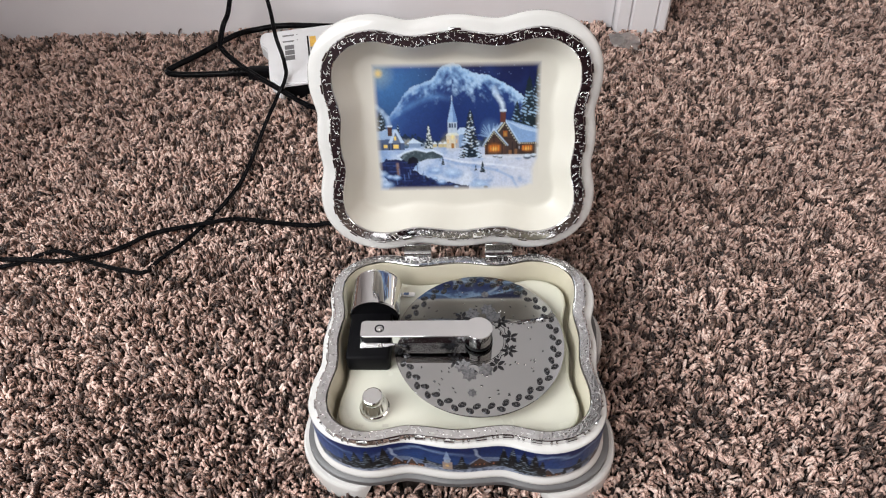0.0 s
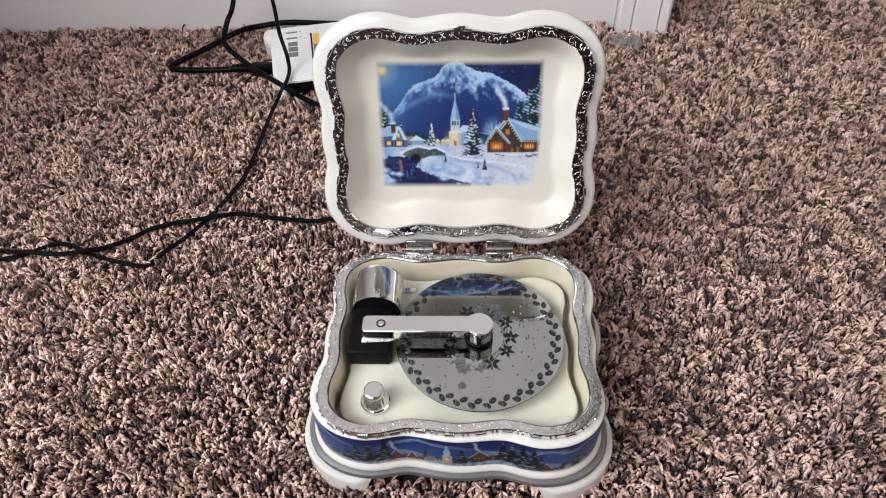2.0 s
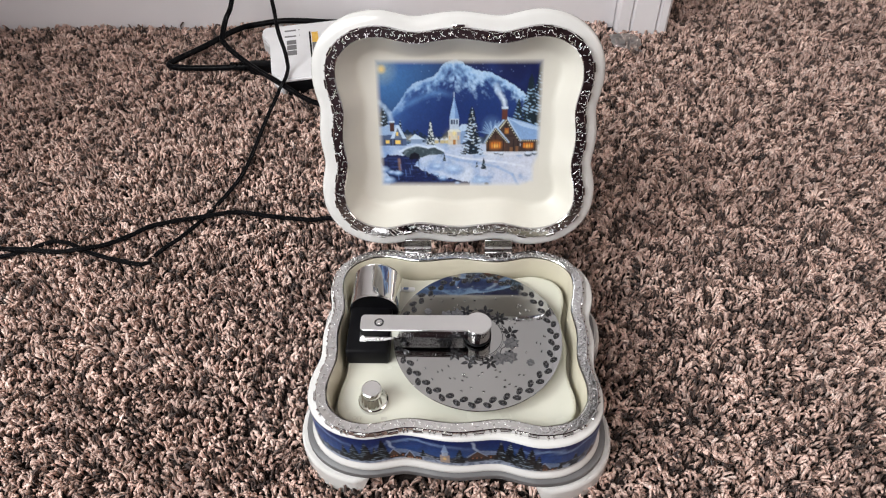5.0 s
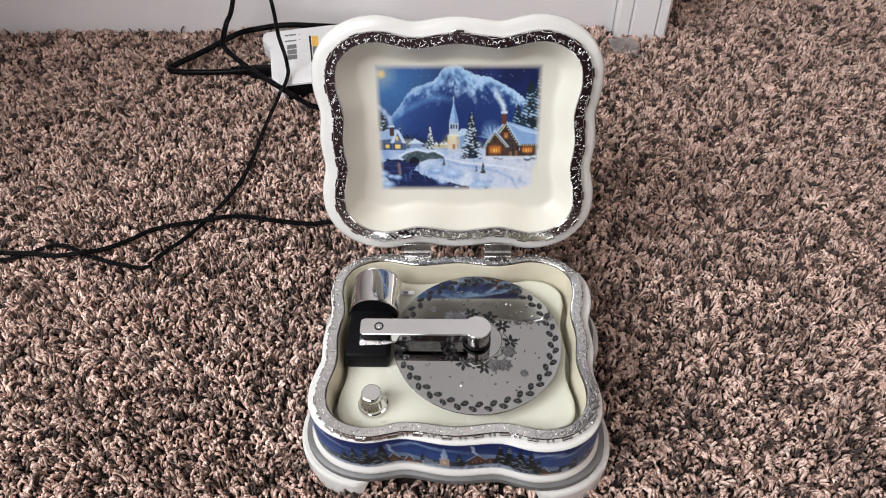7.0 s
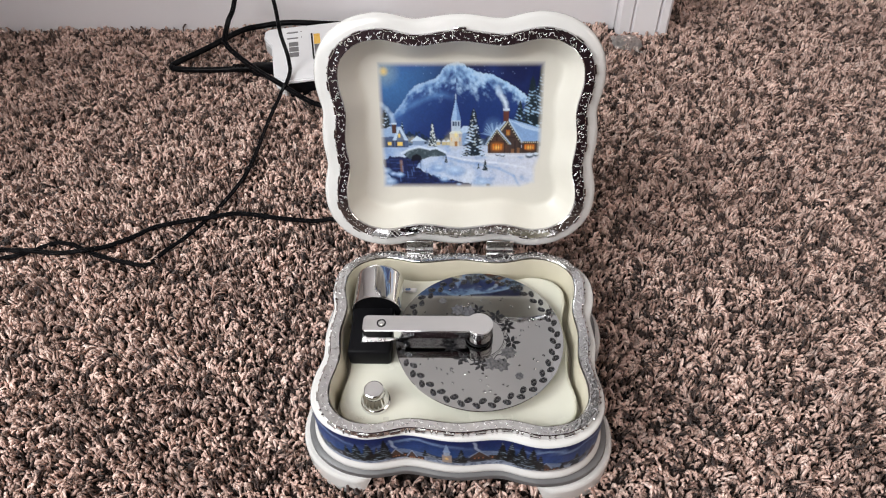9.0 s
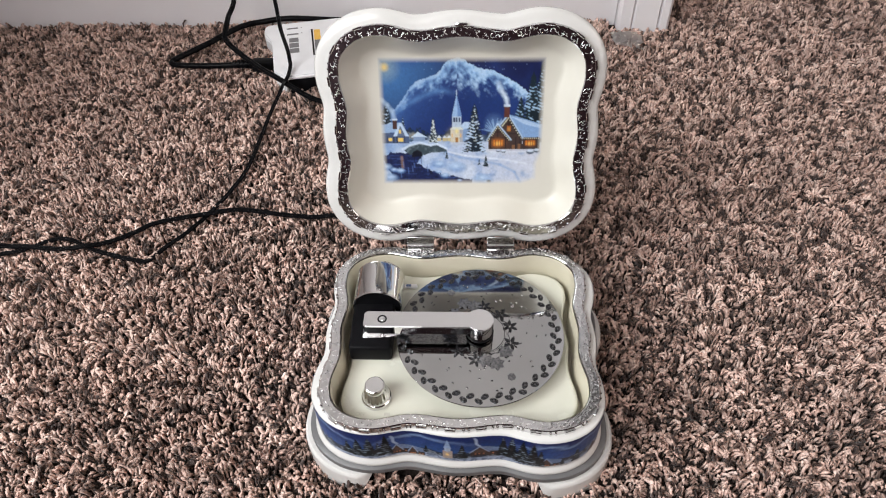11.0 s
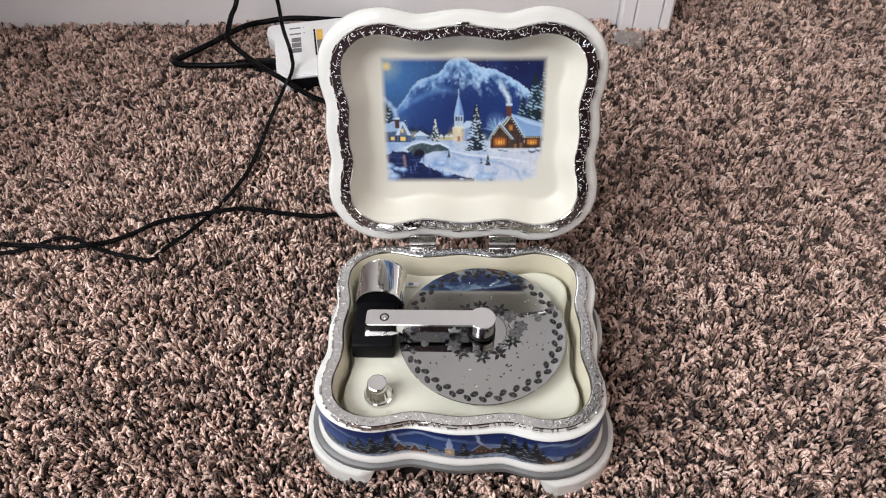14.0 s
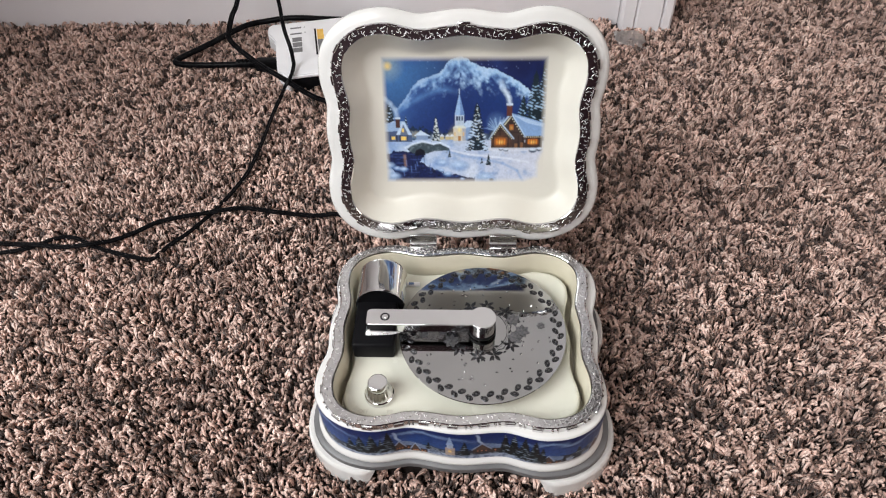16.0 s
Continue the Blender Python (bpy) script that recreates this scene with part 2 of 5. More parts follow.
def scallop(count=192, per=40):
    """Closed outline of the opening, evenly spaced, with a unit outward normal at every point. Every side has a bump in its middle between two dips."""
    quarter = [(0, MID_Y), (0.0320, 0.0683), (0.0600, 0.0726), (0.0722, 0.0697), (0.0815, 0.0632), (0.0865, 0.0545), (0.0875, 0.0450), (0.0836, 0.0215), (0.0855, 0)]
    half = quarter + [(x, -y) for x, y in quarter[-2::-1]]
    P = np.array(half + [(-x, y) for x, y in half[-2:0:-1]])
    d = np.linalg.norm(np.roll(P, -1, 0) - P, axis=1)
    dp = np.roll(d, 1)
    m = ((np.roll(P, -1, 0) - P) / d[:, None] * dp[:, None] + (P - np.roll(P, 1, 0)) / dp[:, None] * d[:, None]) / (d + dp)[:, None]
    t = np.linspace(0, 1, per, endpoint=False)[:, None]
    out = []
    for i in range(len(P)):
        j = (i + 1) % len(P)
        out.append((2 * t ** 3 - 3 * t ** 2 + 1) * P[i] + (t ** 3 - 2 * t ** 2 + t) * d[i] * m[i] + (3 * t ** 2 - 2 * t ** 3) * P[j] + (t ** 3 - t ** 2) * d[i] * m[j])
    C = np.vstack(out + [P[:1]])
    arc = np.r_[0, np.cumsum(np.linalg.norm(np.diff(C, axis=0), axis=1))]
    even = np.linspace(0, arc[-1], count, endpoint=False)
    C = np.c_[np.interp(even, arc, C[:, 0]), np.interp(even, arc, C[:, 1])]
    T = np.roll(C, -1, 0) - np.roll(C, 1, 0)
    T /= np.linalg.norm(T, axis=1)[:, None]
    return C + np.array((0, BASE_SHIFT)), np.c_[-T[:, 1], T[:, 0]]


OUT_C, OUT_N = scallop()
NP = len(OUT_C)


def ring_at(o):
    """The outline moved outwards by o metres."""
    return OUT_C + OUT_N * o


def loft(profile, close=False, cap_last=False, cap_first=False):
    """A skin swept round the outline, from (offset, height) pairs."""
    verts, faces = [], []
    for o, z in profile:
        verts += [(x, y, z) for x, y in ring_at(o)]
    n = len(profile)
    for k in range(n if close else n - 1):
        l = (k + 1) % n
        for i in range(NP):
            j = (i + 1) % NP
            faces.append((k * NP + i, k * NP + j, l * NP + j, l * NP + i))
    if cap_first:
        faces.append(tuple(range(NP))[::-1])
    if cap_last:
        faces.append(tuple(range((n - 1) * NP, n * NP)))
    return verts, faces


# ---------------------------------------------------------------- room
def slab(name, x0, x1, y0, y1, z0, z1, mat, label="", bev=0.0):
    return tagged(part(name, box_bm(x0, x1, y0, y1, z0, z1, bev), mat, None, "", False), label, "", "", "structure")


def holed_wall(name, axis, at, thick, a0, a1, z0, z1, hole, mat, label):
    """A wall in four blocks round one opening (a_lo, a_hi, z_lo, z_hi)."""
    bm = bmesh.new()
    h0, h1, g0, g1 = hole
    for s0, s1, t0, t1 in ((a0, h0, z0, z1), (h1, a1, z0, z1), (h0, h1, z0, g0), (h0, h1, g1, z1)):
        if axis == "x":
            box_bm(at, at + thick, s0, s1, t0, t1, 0, 1, bm)
        else:
            box_bm(s0, s1, at, at + thick, t0, t1, 0, 1, bm)
    return tagged(part(name, bm, mat, None, "", False), label, "", "", "structure")


R0 = ROOM
slab("floor", R0["x0"] - 0.2, R0["x1"] + 0.2, R0["y0"] - 0.2, 3.2, -0.06, R0["floor"], M_BACKING, "brown woven backing under the carpet pile, darkened for shade")
slab("ceiling", R0["x0"] - 0.2, R0["x1"] + 0.2, R0["y0"] - 0.2, 3.2, R0["z1"], R0["z1"] + 0.1, M_CEIL, "plain white painted ceiling")
# back wall stops at the door opening
slab("wall_back", R0["x0"], 0.245, 0.578, 0.69, R0["floor"], R0["z1"], M_WALL, "pale grey painted wall")
slab("wall_back_far", 1.10, R0["x1"], 0.578, 0.69, R0["floor"], R0["z1"], M_WALL, "pale grey painted wall")
slab("wall_back_head", 0.245, 1.10, 0.578, 0.69, 2.06, R0["z1"], M_WALL, "pale grey painted wall above the doorway")
slab("wall_hall", R0["x0"], R0["x1"], 3.0, 3.1, R0["floor"], R0["z1"], M_WALL, "pale grey painted hall wall")
# openings in the unseen walls are added to suit the lamps
holed_wall("wall_right", "x", R0["x1"], 0.12, R0["y0"], 3.1, R0["floor"], R0["z1"], (-1.50, 0.0, 1.05, 2.25), M_WALL, "unseen pale grey painted wall with an added window opening")
slab("wall_hall_side", R0["x0"] - 0.1, R0["x0"], 0.69, 3.1, R0["floor"], R0["z1"], M_WALL, "pale grey painted hall wall")
holed_wall("wall_left", "x", R0["x0"] - 0.12, 0.12, R0["y0"], 0.69, R0["floor"], R0["z1"], (-1.27, -0.17, 1.05, 2.2), M_WALL, "unseen pale grey painted wall with an added window opening")
# unseen block, added to keep the left lamp off the back corner
slab("shade_wall", R0["x0"], -0.71, 0.06, 0.564, R0["floor"], R0["z1"], M_WALL, "unseen pale grey wall block, added to shade the left corner")
# unseen front wall, added dark for the reflections in rim and arm
holed_wall("wall_front", "y", R0["y0"] - 0.12, 0.12, R0["x0"] - 0.1, R0["x1"] + 0.1, R0["floor"], R0["z1"], (-1.58, -0.32, 1.08, 2.20), M_DARKWALL, "unseen dark wall with a window opening, added to darken reflections")


def baseboard():
    y = 0.565
    prof = [(0.578, R0["floor"]), (y, R0["floor"]), (y, 0.078), (y + 0.004, 0.088), (y + 0.007, 0.092), (0.578, 0.094)]
    verts, faces = [], []
    for x in (R0["x0"], 0.2025):
        verts += [(x, a, b) for a, b in prof]
    n = len(prof)
    for i in range(n):
        j = (i + 1) % n
        faces.append((i, j, n + j, n + i))
    faces += [tuple(range(n)), tuple(range(n, 2 * n))]
    ob = mesh_part("baseboard", verts, faces, M_TRIM, None, "", True, 25)
    tagged(ob, "white painted baseboard along the back wall", "", "", "structure")


baseboard()


def door_casing():
    """Moulded door trim: a stepped and hollowed section, extruded upwards."""
    x0, yf = 0.2035, 0.541
    prof = [(0, 0.578), (0, yf + 0.012), (0.003, yf + 0.006), (0.016, yf + 0.004), (0.0185, yf + 0.0075), (0.021, yf + 0.003),
            (0.0485, yf - 0.002), (0.0508, yf + 0.002), (0.0530, yf - 0.003), (0.0610, yf - 0.004), (0.0645, yf), (0.0645, 0.60), (0.046, 0.60), (0.046, 0.578)]
    verts, faces = [], []
    for z in (R0["floor"], 2.10):
        verts += [(x0 + a, b, z) for a, b in prof]
    n = len(prof)
    for i in range(n):
        j = (i + 1) % n
        faces.append((i, j, n + j, n + i))
    faces += [tuple(range(n)), tuple(range(n, 2 * n))]
    ob = mesh_part("door_casing", verts, faces, M_TRIM, None, "", True, 20)
    tagged(ob, "white moulded door casing beside the opening", "", "", "structure")
    slab("door_jamb", 0.250, 0.266, 0.601, 0.70, R0["floor"], 2.06, M_TRIM, "white painted door jamb")


door_casing()


# ---------------------------------------------------------------- carpet
def carpet():
    rng = np.random.default_rng(4)
    pitch = 0.0028
    xs = np.arange(-0.72, 0.74, pitch)
    ys = np.arange(-0.17, 0.72, pitch)
    X, Y = np.meshgrid(xs, ys)
    X, Y = X.ravel(), Y.ravel()
    X = X + rng.uniform(-0.5, 0.5, X.size) * pitch
    Y = Y + rng.uniform(-0.5, 0.5, X.size) * pitch
    # ground near the box, widening with depth; clear of walls, trim and the box's feet
    half = 0.37 + 0.44 * (Y + 0.12)
    keep = (np.abs(X + 0.01) < half)
    keep &= ~((Y > 0.562) & (X < 0.20)) & ~((Y > 0.538) & (X > 0.195) & (X < 0.272)) & ~((Y > 0.59) & (X < 0.272))
    keep &= ~((np.abs(X) < 0.088) & (np.abs(Y) < 0.075))
    X, Y = X[keep], Y[keep]
    n = X.size

    def field(scale, seed):
        r = np.random.default_rng(seed)
        s = np.zeros(n)
        for _ in range(7):
            a, ph = r.uniform(0, 2 * np.pi), r.uniform(0, 2 * np.pi)
            f = r.uniform(0.6, 1.6) / scale
            s += np.sin((X * np.cos(a) + Y * np.sin(a)) * f * 2 * np.pi + ph)
        return s / 2.2
    # strands stand in tufts that share one lean, one height and mostly one tone
    cell = 0.0047
    gi, gj = np.floor(X / cell).astype(int) + 400, np.floor(Y / cell).astype(int) + 400
    tx, ty = rng.uniform(0.12, 0.88, (800, 800)), rng.uniform(0.12, 0.88, (800, 800))
    best = np.full(n, 9.0)
    ci, cj = gi.copy(), gj.copy()
    for oi in (-1, 0, 1):
        for oj in (-1, 0, 1):
            px, py = (gi + oi - 400 + tx[gi + oi, gj + oj]) * cell, (gj + oj - 400 + ty[gi + oi, gj + oj]) * cell
            d = np.hypot(X - px, Y - py)
            near = d < best
            best[near], ci[near], cj[near] = d[near], (gi + oi)[near], (gj + oj)[near]
    tuft = lambda make: make((800, 800))[ci, cj]
    cxt, cyt = (ci - 400 + tx[ci, cj]) * cell, (cj - 400 + ty[ci, cj]) * cell
    lean_a = 1.9 * field(0.09, 1) + 1.3 * field(0.03, 2) + tuft(lambda q: rng.normal(0, 1.3, q)) + rng.normal(0, 0.40, n)
    lean = 0.0034 + 0.0012 * field(0.05, 3) + tuft(lambda q: rng.uniform(-0.0022, 0.0026, q)) + rng.uniform(-0.0008, 0.0008, n)
    hgt = 0.0082 + 0.0014 * field(0.045, 5) + tuft(lambda q: rng.uniform(-0.0042, 0.0028, q)) + rng.uniform(-0.0012, 0.0008, n)
    tone = 0.74 * tuft(lambda q: rng.random(q)) + 0.26 * rng.random(n)
    rad = rng.uniform(0.00095, 0.00150, n)
    curl = rng.normal(0, 0.0010, n)
    pull = 0.45
    dx, dy = np.cos(lean_a), np.sin(lean_a)
    K, S = 4, 3
    tt = np.array([0.0, 0.5, 0.86, 1.0])
    out = np.array([0.0, 0.24, 0.80, 1.06])
    up = np.array([0.0, 0.68, 1.0, 0.97])
    wid = np.array([0.8, 1.10, 1.12, 0.60])
    V = np.zeros((n, K, S, 3), np.float32)
    ph = rng.uniform(0, 2 * np.pi, n)
    for k in range(K):
        cx = X + (cxt - X) * pull * tt[k] + dx * lean * out[k] - dy * curl * math.sin(3.0 * tt[k])
        cy = Y + (cyt - Y) * pull * tt[k] + dy * lean * out[k] + dx * curl * math.sin(3.0 * tt[k])
        cz = R0["floor"] + hgt * up[k]
        # frame across the bending strand
        bend = tt[k] * 1.35
        for s in range(S):
            a = ph + 2 * np.pi * s / S + tt[k] * 1.6
            r = rad * wid[k]
            ca, sa = np.cos(a) * r, np.sin(a) * r
            V[:, k, s, 0] = cx - dy * ca + dx * sa * math.cos(bend)
            V[:, k, s, 1] = cy + dx * ca + dy * sa * math.cos(bend)
            V[:, k, s, 2] = cz - sa * math.sin(bend)
    base = (np.arange(n) * K * S)[:, None]
    quads = []
    for k in range(K - 1):
        for s in range(S):
            s2 = (s + 1) % S
            quads.append([k * S + s, k * S + s2, (k + 1) * S + s2, (k + 1) * S + s])
    Q = (base[:, :, None] + np.array(quads)[None]).reshape(-1, 4)
    C = base + np.array([(K - 1) * S + s for s in range(S)])[None]
    me = bpy.data.meshes.new("carpet_pile")
    me.vertices.add(n * K * S)
    me.vertices.foreach_set("co", V.reshape(-1))
    loops = np.concatenate([Q.reshape(-1), C.reshape(-1)]).astype(np.int32)
    starts = np.concatenate([np.arange(0, Q.size, 4), Q.size + np.arange(0, C.size, S)]).astype(np.int32)
    me.loops.add(len(loops))
    me.loops.foreach_set("vertex_index", loops)
    me.polygons.add(len(starts))
    me.polygons.foreach_set("loop_start", starts)
    me.polygons.foreach_set("use_smooth", np.ones(len(starts), bool))
    me.update(calc_edges=True)
    shade = me.attributes.new("tone", "FLOAT", "POINT")
    shade.data.foreach_set("value", np.repeat(tone, K * S).astype(np.float32))
    me.materials.append(M_YARN)
    ob = new("carpet_pile", me)
    tagged(ob, "mottled pinkish brown twisted carpet pile", "carpet", "", "stuff")



carpet()


def carpet_beyond():
    """Carpet past the stretch that is built strand by strand."""
    z = -0.0012
    xa, xb, ya, yb = R0["x0"], R0["x1"], R0["y0"], 2.98

    def edge(y):
        return 0.365 + 0.44 * (y + 0.12)
    y0, y1 = -0.165, 0.715
    v = [(xa, ya, z), (xb, ya, z), (xb, yb, z), (xa, yb, z), (-0.01 - edge(y0), y0, z), (edge(y0) - 0.01, y0, z), (edge(y1) - 0.01, y1, z), (-0.01 - edge(y1), y1, z)]
    f = [(0, 1, 5, 4), (1, 2, 6, 5), (2, 3, 7, 6), (3, 0, 4, 7)]
    me = bpy.data.meshes.new("carpet")
    me.from_pydata(v, [], f)
    me.materials.append(M_TRODDEN)
    tagged(new("carpet", me), "mottled pinkish brown carpet", "", "", "structure")


carpet_beyond()


# ---------------------------------------------------------------- music box
RIM = 0.070                     # height of the rim above the ground


def scrollwork(name, parent, z_top, seed, count=330, mat=None, size=1.0):
    """Raised curls on the flat metal rim, and a row of studs and bars round its outer edge."""
    rng = random.Random(seed)
    verts, faces = [], []
    for k in range(count):
        i = int(NP * (k + rng.random()) / count) % NP
        off = rng.uniform(0.0014, 0.0056)
        c = OUT_C[i] + OUT_N[i] * off
        r = min(rng.uniform(0.0007, 0.0026) * size, off - 0.0004, 0.0066 - off)
        a0, sweep = rng.uniform(0, 6.28), rng.uniform(0.7, 3.0)
        w = rng.uniform(0.00016, 0.00030)
        b = len(verts)
        m = 7
        for s in range(m + 1):
            a = a0 + sweep * s / m
            rr = r * (1 - 0.35 * s / m) * (1 + 0.3 * math.sin(5 * s / m + k))
            for off, h in ((-w, 0.0), (0, 0.00045), (w, 0.0)):
                verts.append((c[0] + (rr + off) * math.cos(a), c[1] + (rr + off) * math.sin(a), z_top + h))
        for s in range(m):
            for e in (0, 1):
                faces.append((b + s * 3 + e, b + s * 3 + e + 1, b + s * 3 + 4 + e, b + s * 3 + 3 + e))
    mesh_part(name, verts, faces, mat or M_CURL, parent, "raised silver scrollwork")


BAR_MESH, STUD_MESH = [], []


def edge_studs(parent, z_top):
    """Short bars with pairs of studs between them along the rim's outer edge."""
    if not BAR_MESH:
        bm = box_bm(-0.0036, 0.0036, -0.0009, 0.0009, -0.0016, 0.0016, 0.0004, 1)
        me = bpy.data.meshes.new("edge_bar")
        bm.to_mesh(me)
        bm.free()
        me.materials.append(M_RING)
        BAR_MESH.append(me)
        v, f = lathe([(0.00085, -0.0017), (0.00085, 0.0008), (0.0004, 0.0016)], 6)
        me = bpy.data.meshes.new("edge_stud")
        me.from_pydata(v, [], f)
        me.materials.append(M_CHROME)
        STUD_MESH.append(me)
    for k in range(0, NP, 6):
        for s, mesh, nm in ((1.5, BAR_MESH[0], "edge_bar"), (4, STUD_MESH[0], "edge_stud"), (5, STUD_MESH[0], "edge_stud")):
            a, b = int(k + s) % NP, int(k + s + 0.5) % NP
            c, n = (OUT_C[a] + OUT_C[b]) / 2, (OUT_N[a] + OUT_N[b]) / 2
            o = new(nm, mesh)
            o.parent = parent
            o.location = (c[0] + n[0] * 0.0073, c[1] + n[1] * 0.0073, z_top - 0.0028)
            o.rotation_euler = (0, 0, math.atan2(n[1], n[0]) + math.pi / 2)


def case_fit(ob, wide):
    """The case stands slightly turned under its rim."""
    ob.location.x, ob.scale = 0.0004, (wide, 0.990, 1)
    ob.rotation_euler.z = radians(-2.2)


def music_box():
    box = empty("music_box")
    tagged(box, "white musical disc box, open lid, winter village pictures, on carpet", "music box")
    Z = RIM
    # white shell, from the rim outside down to the moulding, and the lining inside
    body = mesh_part("body", *loft([(0.0026, Z - 0.0046), (0.0060, Z - 0.0046), (0.0068, Z - 0.0047), (0.0092, Z - 0.0047), (0.0106, Z - 0.0055),
                                    (0.0110, Z - 0.0066), (0.0110, Z - 0.0400), (0.0120, Z - 0.0415), (0.0134, Z - 0.0430), (0.0137, Z - 0.0455),
                                    (0.0130, Z - 0.0468), (0.0110, Z - 0.0475), (0.0, Z - 0.0475)], False), M_PORCELAIN, box, "glossy white porcelain body", True, 50)
    case_fit(body, 1.011)
    mesh_part("lining", *loft([(-0.0006, Z - 0.001), (-0.0016, Z - 0.004), (-0.0020, Z - 0.031), (-0.006, Z - 0.032)], False, True), M_LINING, box, "tan enamelled inside wall")
    line = mesh_part("moulding_line", *loft([(0.0105, Z - 0.0466), (0.0138, Z - 0.0468), (0.0158, Z - 0.0482), (0.0163, Z - 0.0520), (0.0150, Z - 0.0546), (0.0105, Z - 0.0548)], True), M_GREYLINE, box, "grey painted line above the plinth")
    case_fit(line, 1.032)
    plinth(box, Z)
    # metal rim
    rim = mesh_part("rim", *loft([(0.0, Z - 0.0022), (0.0, Z - 0.0004), (0.0005, Z), (0.0064, Z), (0.0069, Z - 0.0005), (0.0072, Z - 0.0046), (0.0060, Z - 0.0048)], False), M_RING, box, "embossed silver metal rim", True, 35)
    scrollwork("scrollwork", rim, Z, 3)
    edge_studs(rim, Z)
    # deck
    mesh_part("deck", *loft([(-0.0062, Z - 0.030), (-0.0060, Z - 0.0172), (-0.0068, Z - 0.0160), (-0.0090, Z - 0.0159)], False, True), M_CREAM, box, "cream enamelled deck plate", True, 60)
    return box


def plinth(box, Z):
    """Four broad feet under the moulding; between them the edge is cut back to it."""
    top = Z - 0.0545
    prof = [(0.0100, top), (0.0170, top - 0.0003), (0.0184, top - 0.0016), (0.0188, top - 0.0045), (0.0190, -0.0072), (0.0120, -0.0072), (0.0110, top - 0.0006)]
    verts, faces = [], []
    for k, (o, z) in enumerate(prof):
        for i in range(NP):
            fx, fy = abs(OUT_C[i][0]), abs(OUT_C[i][1] - BASE_SHIFT)
            cut = min(max((0.0600 - fx) / 0.0035, 0), 1) if fy > 0.055 else min(max((0.034 - fy) / 0.006, 0), 1)
            oo = o * (1 - cut) + min(o, 0.0140) * cut
            zz = z * (1 - cut) + max(z, top - 0.0022) * cut
            x, y = OUT_C[i] + OUT_N[i] * oo
            grow = 1 + 0.008 * (1 - cut) * (k > 0) * (1 if k < 5 else 0.5)
            verts.append((x * grow, y, zz))
    rows = len(prof)
    for k in range(rows - 1):
        for i in range(NP):
            j = (i + 1) % NP
            faces.append((k * NP + i, k * NP + j, (k + 1) * NP + j, (k + 1) * NP + i))
    faces.append(tuple((rows - 1) * NP + i for i in range(NP)))
    foot = mesh_part("plinth", verts, faces, M_PORCELAIN, box, "white plinth with four broad feet", True, 40)
    case_fit(foot, 1.046)


BOX = music_box()


# ---- printed pictures
def srgb(c):
    c = np.asarray(c, float) / 255
    return np.where(c <= 0.04045, c / 12.92, ((c + 0.055) / 1.055) ** 2.4)


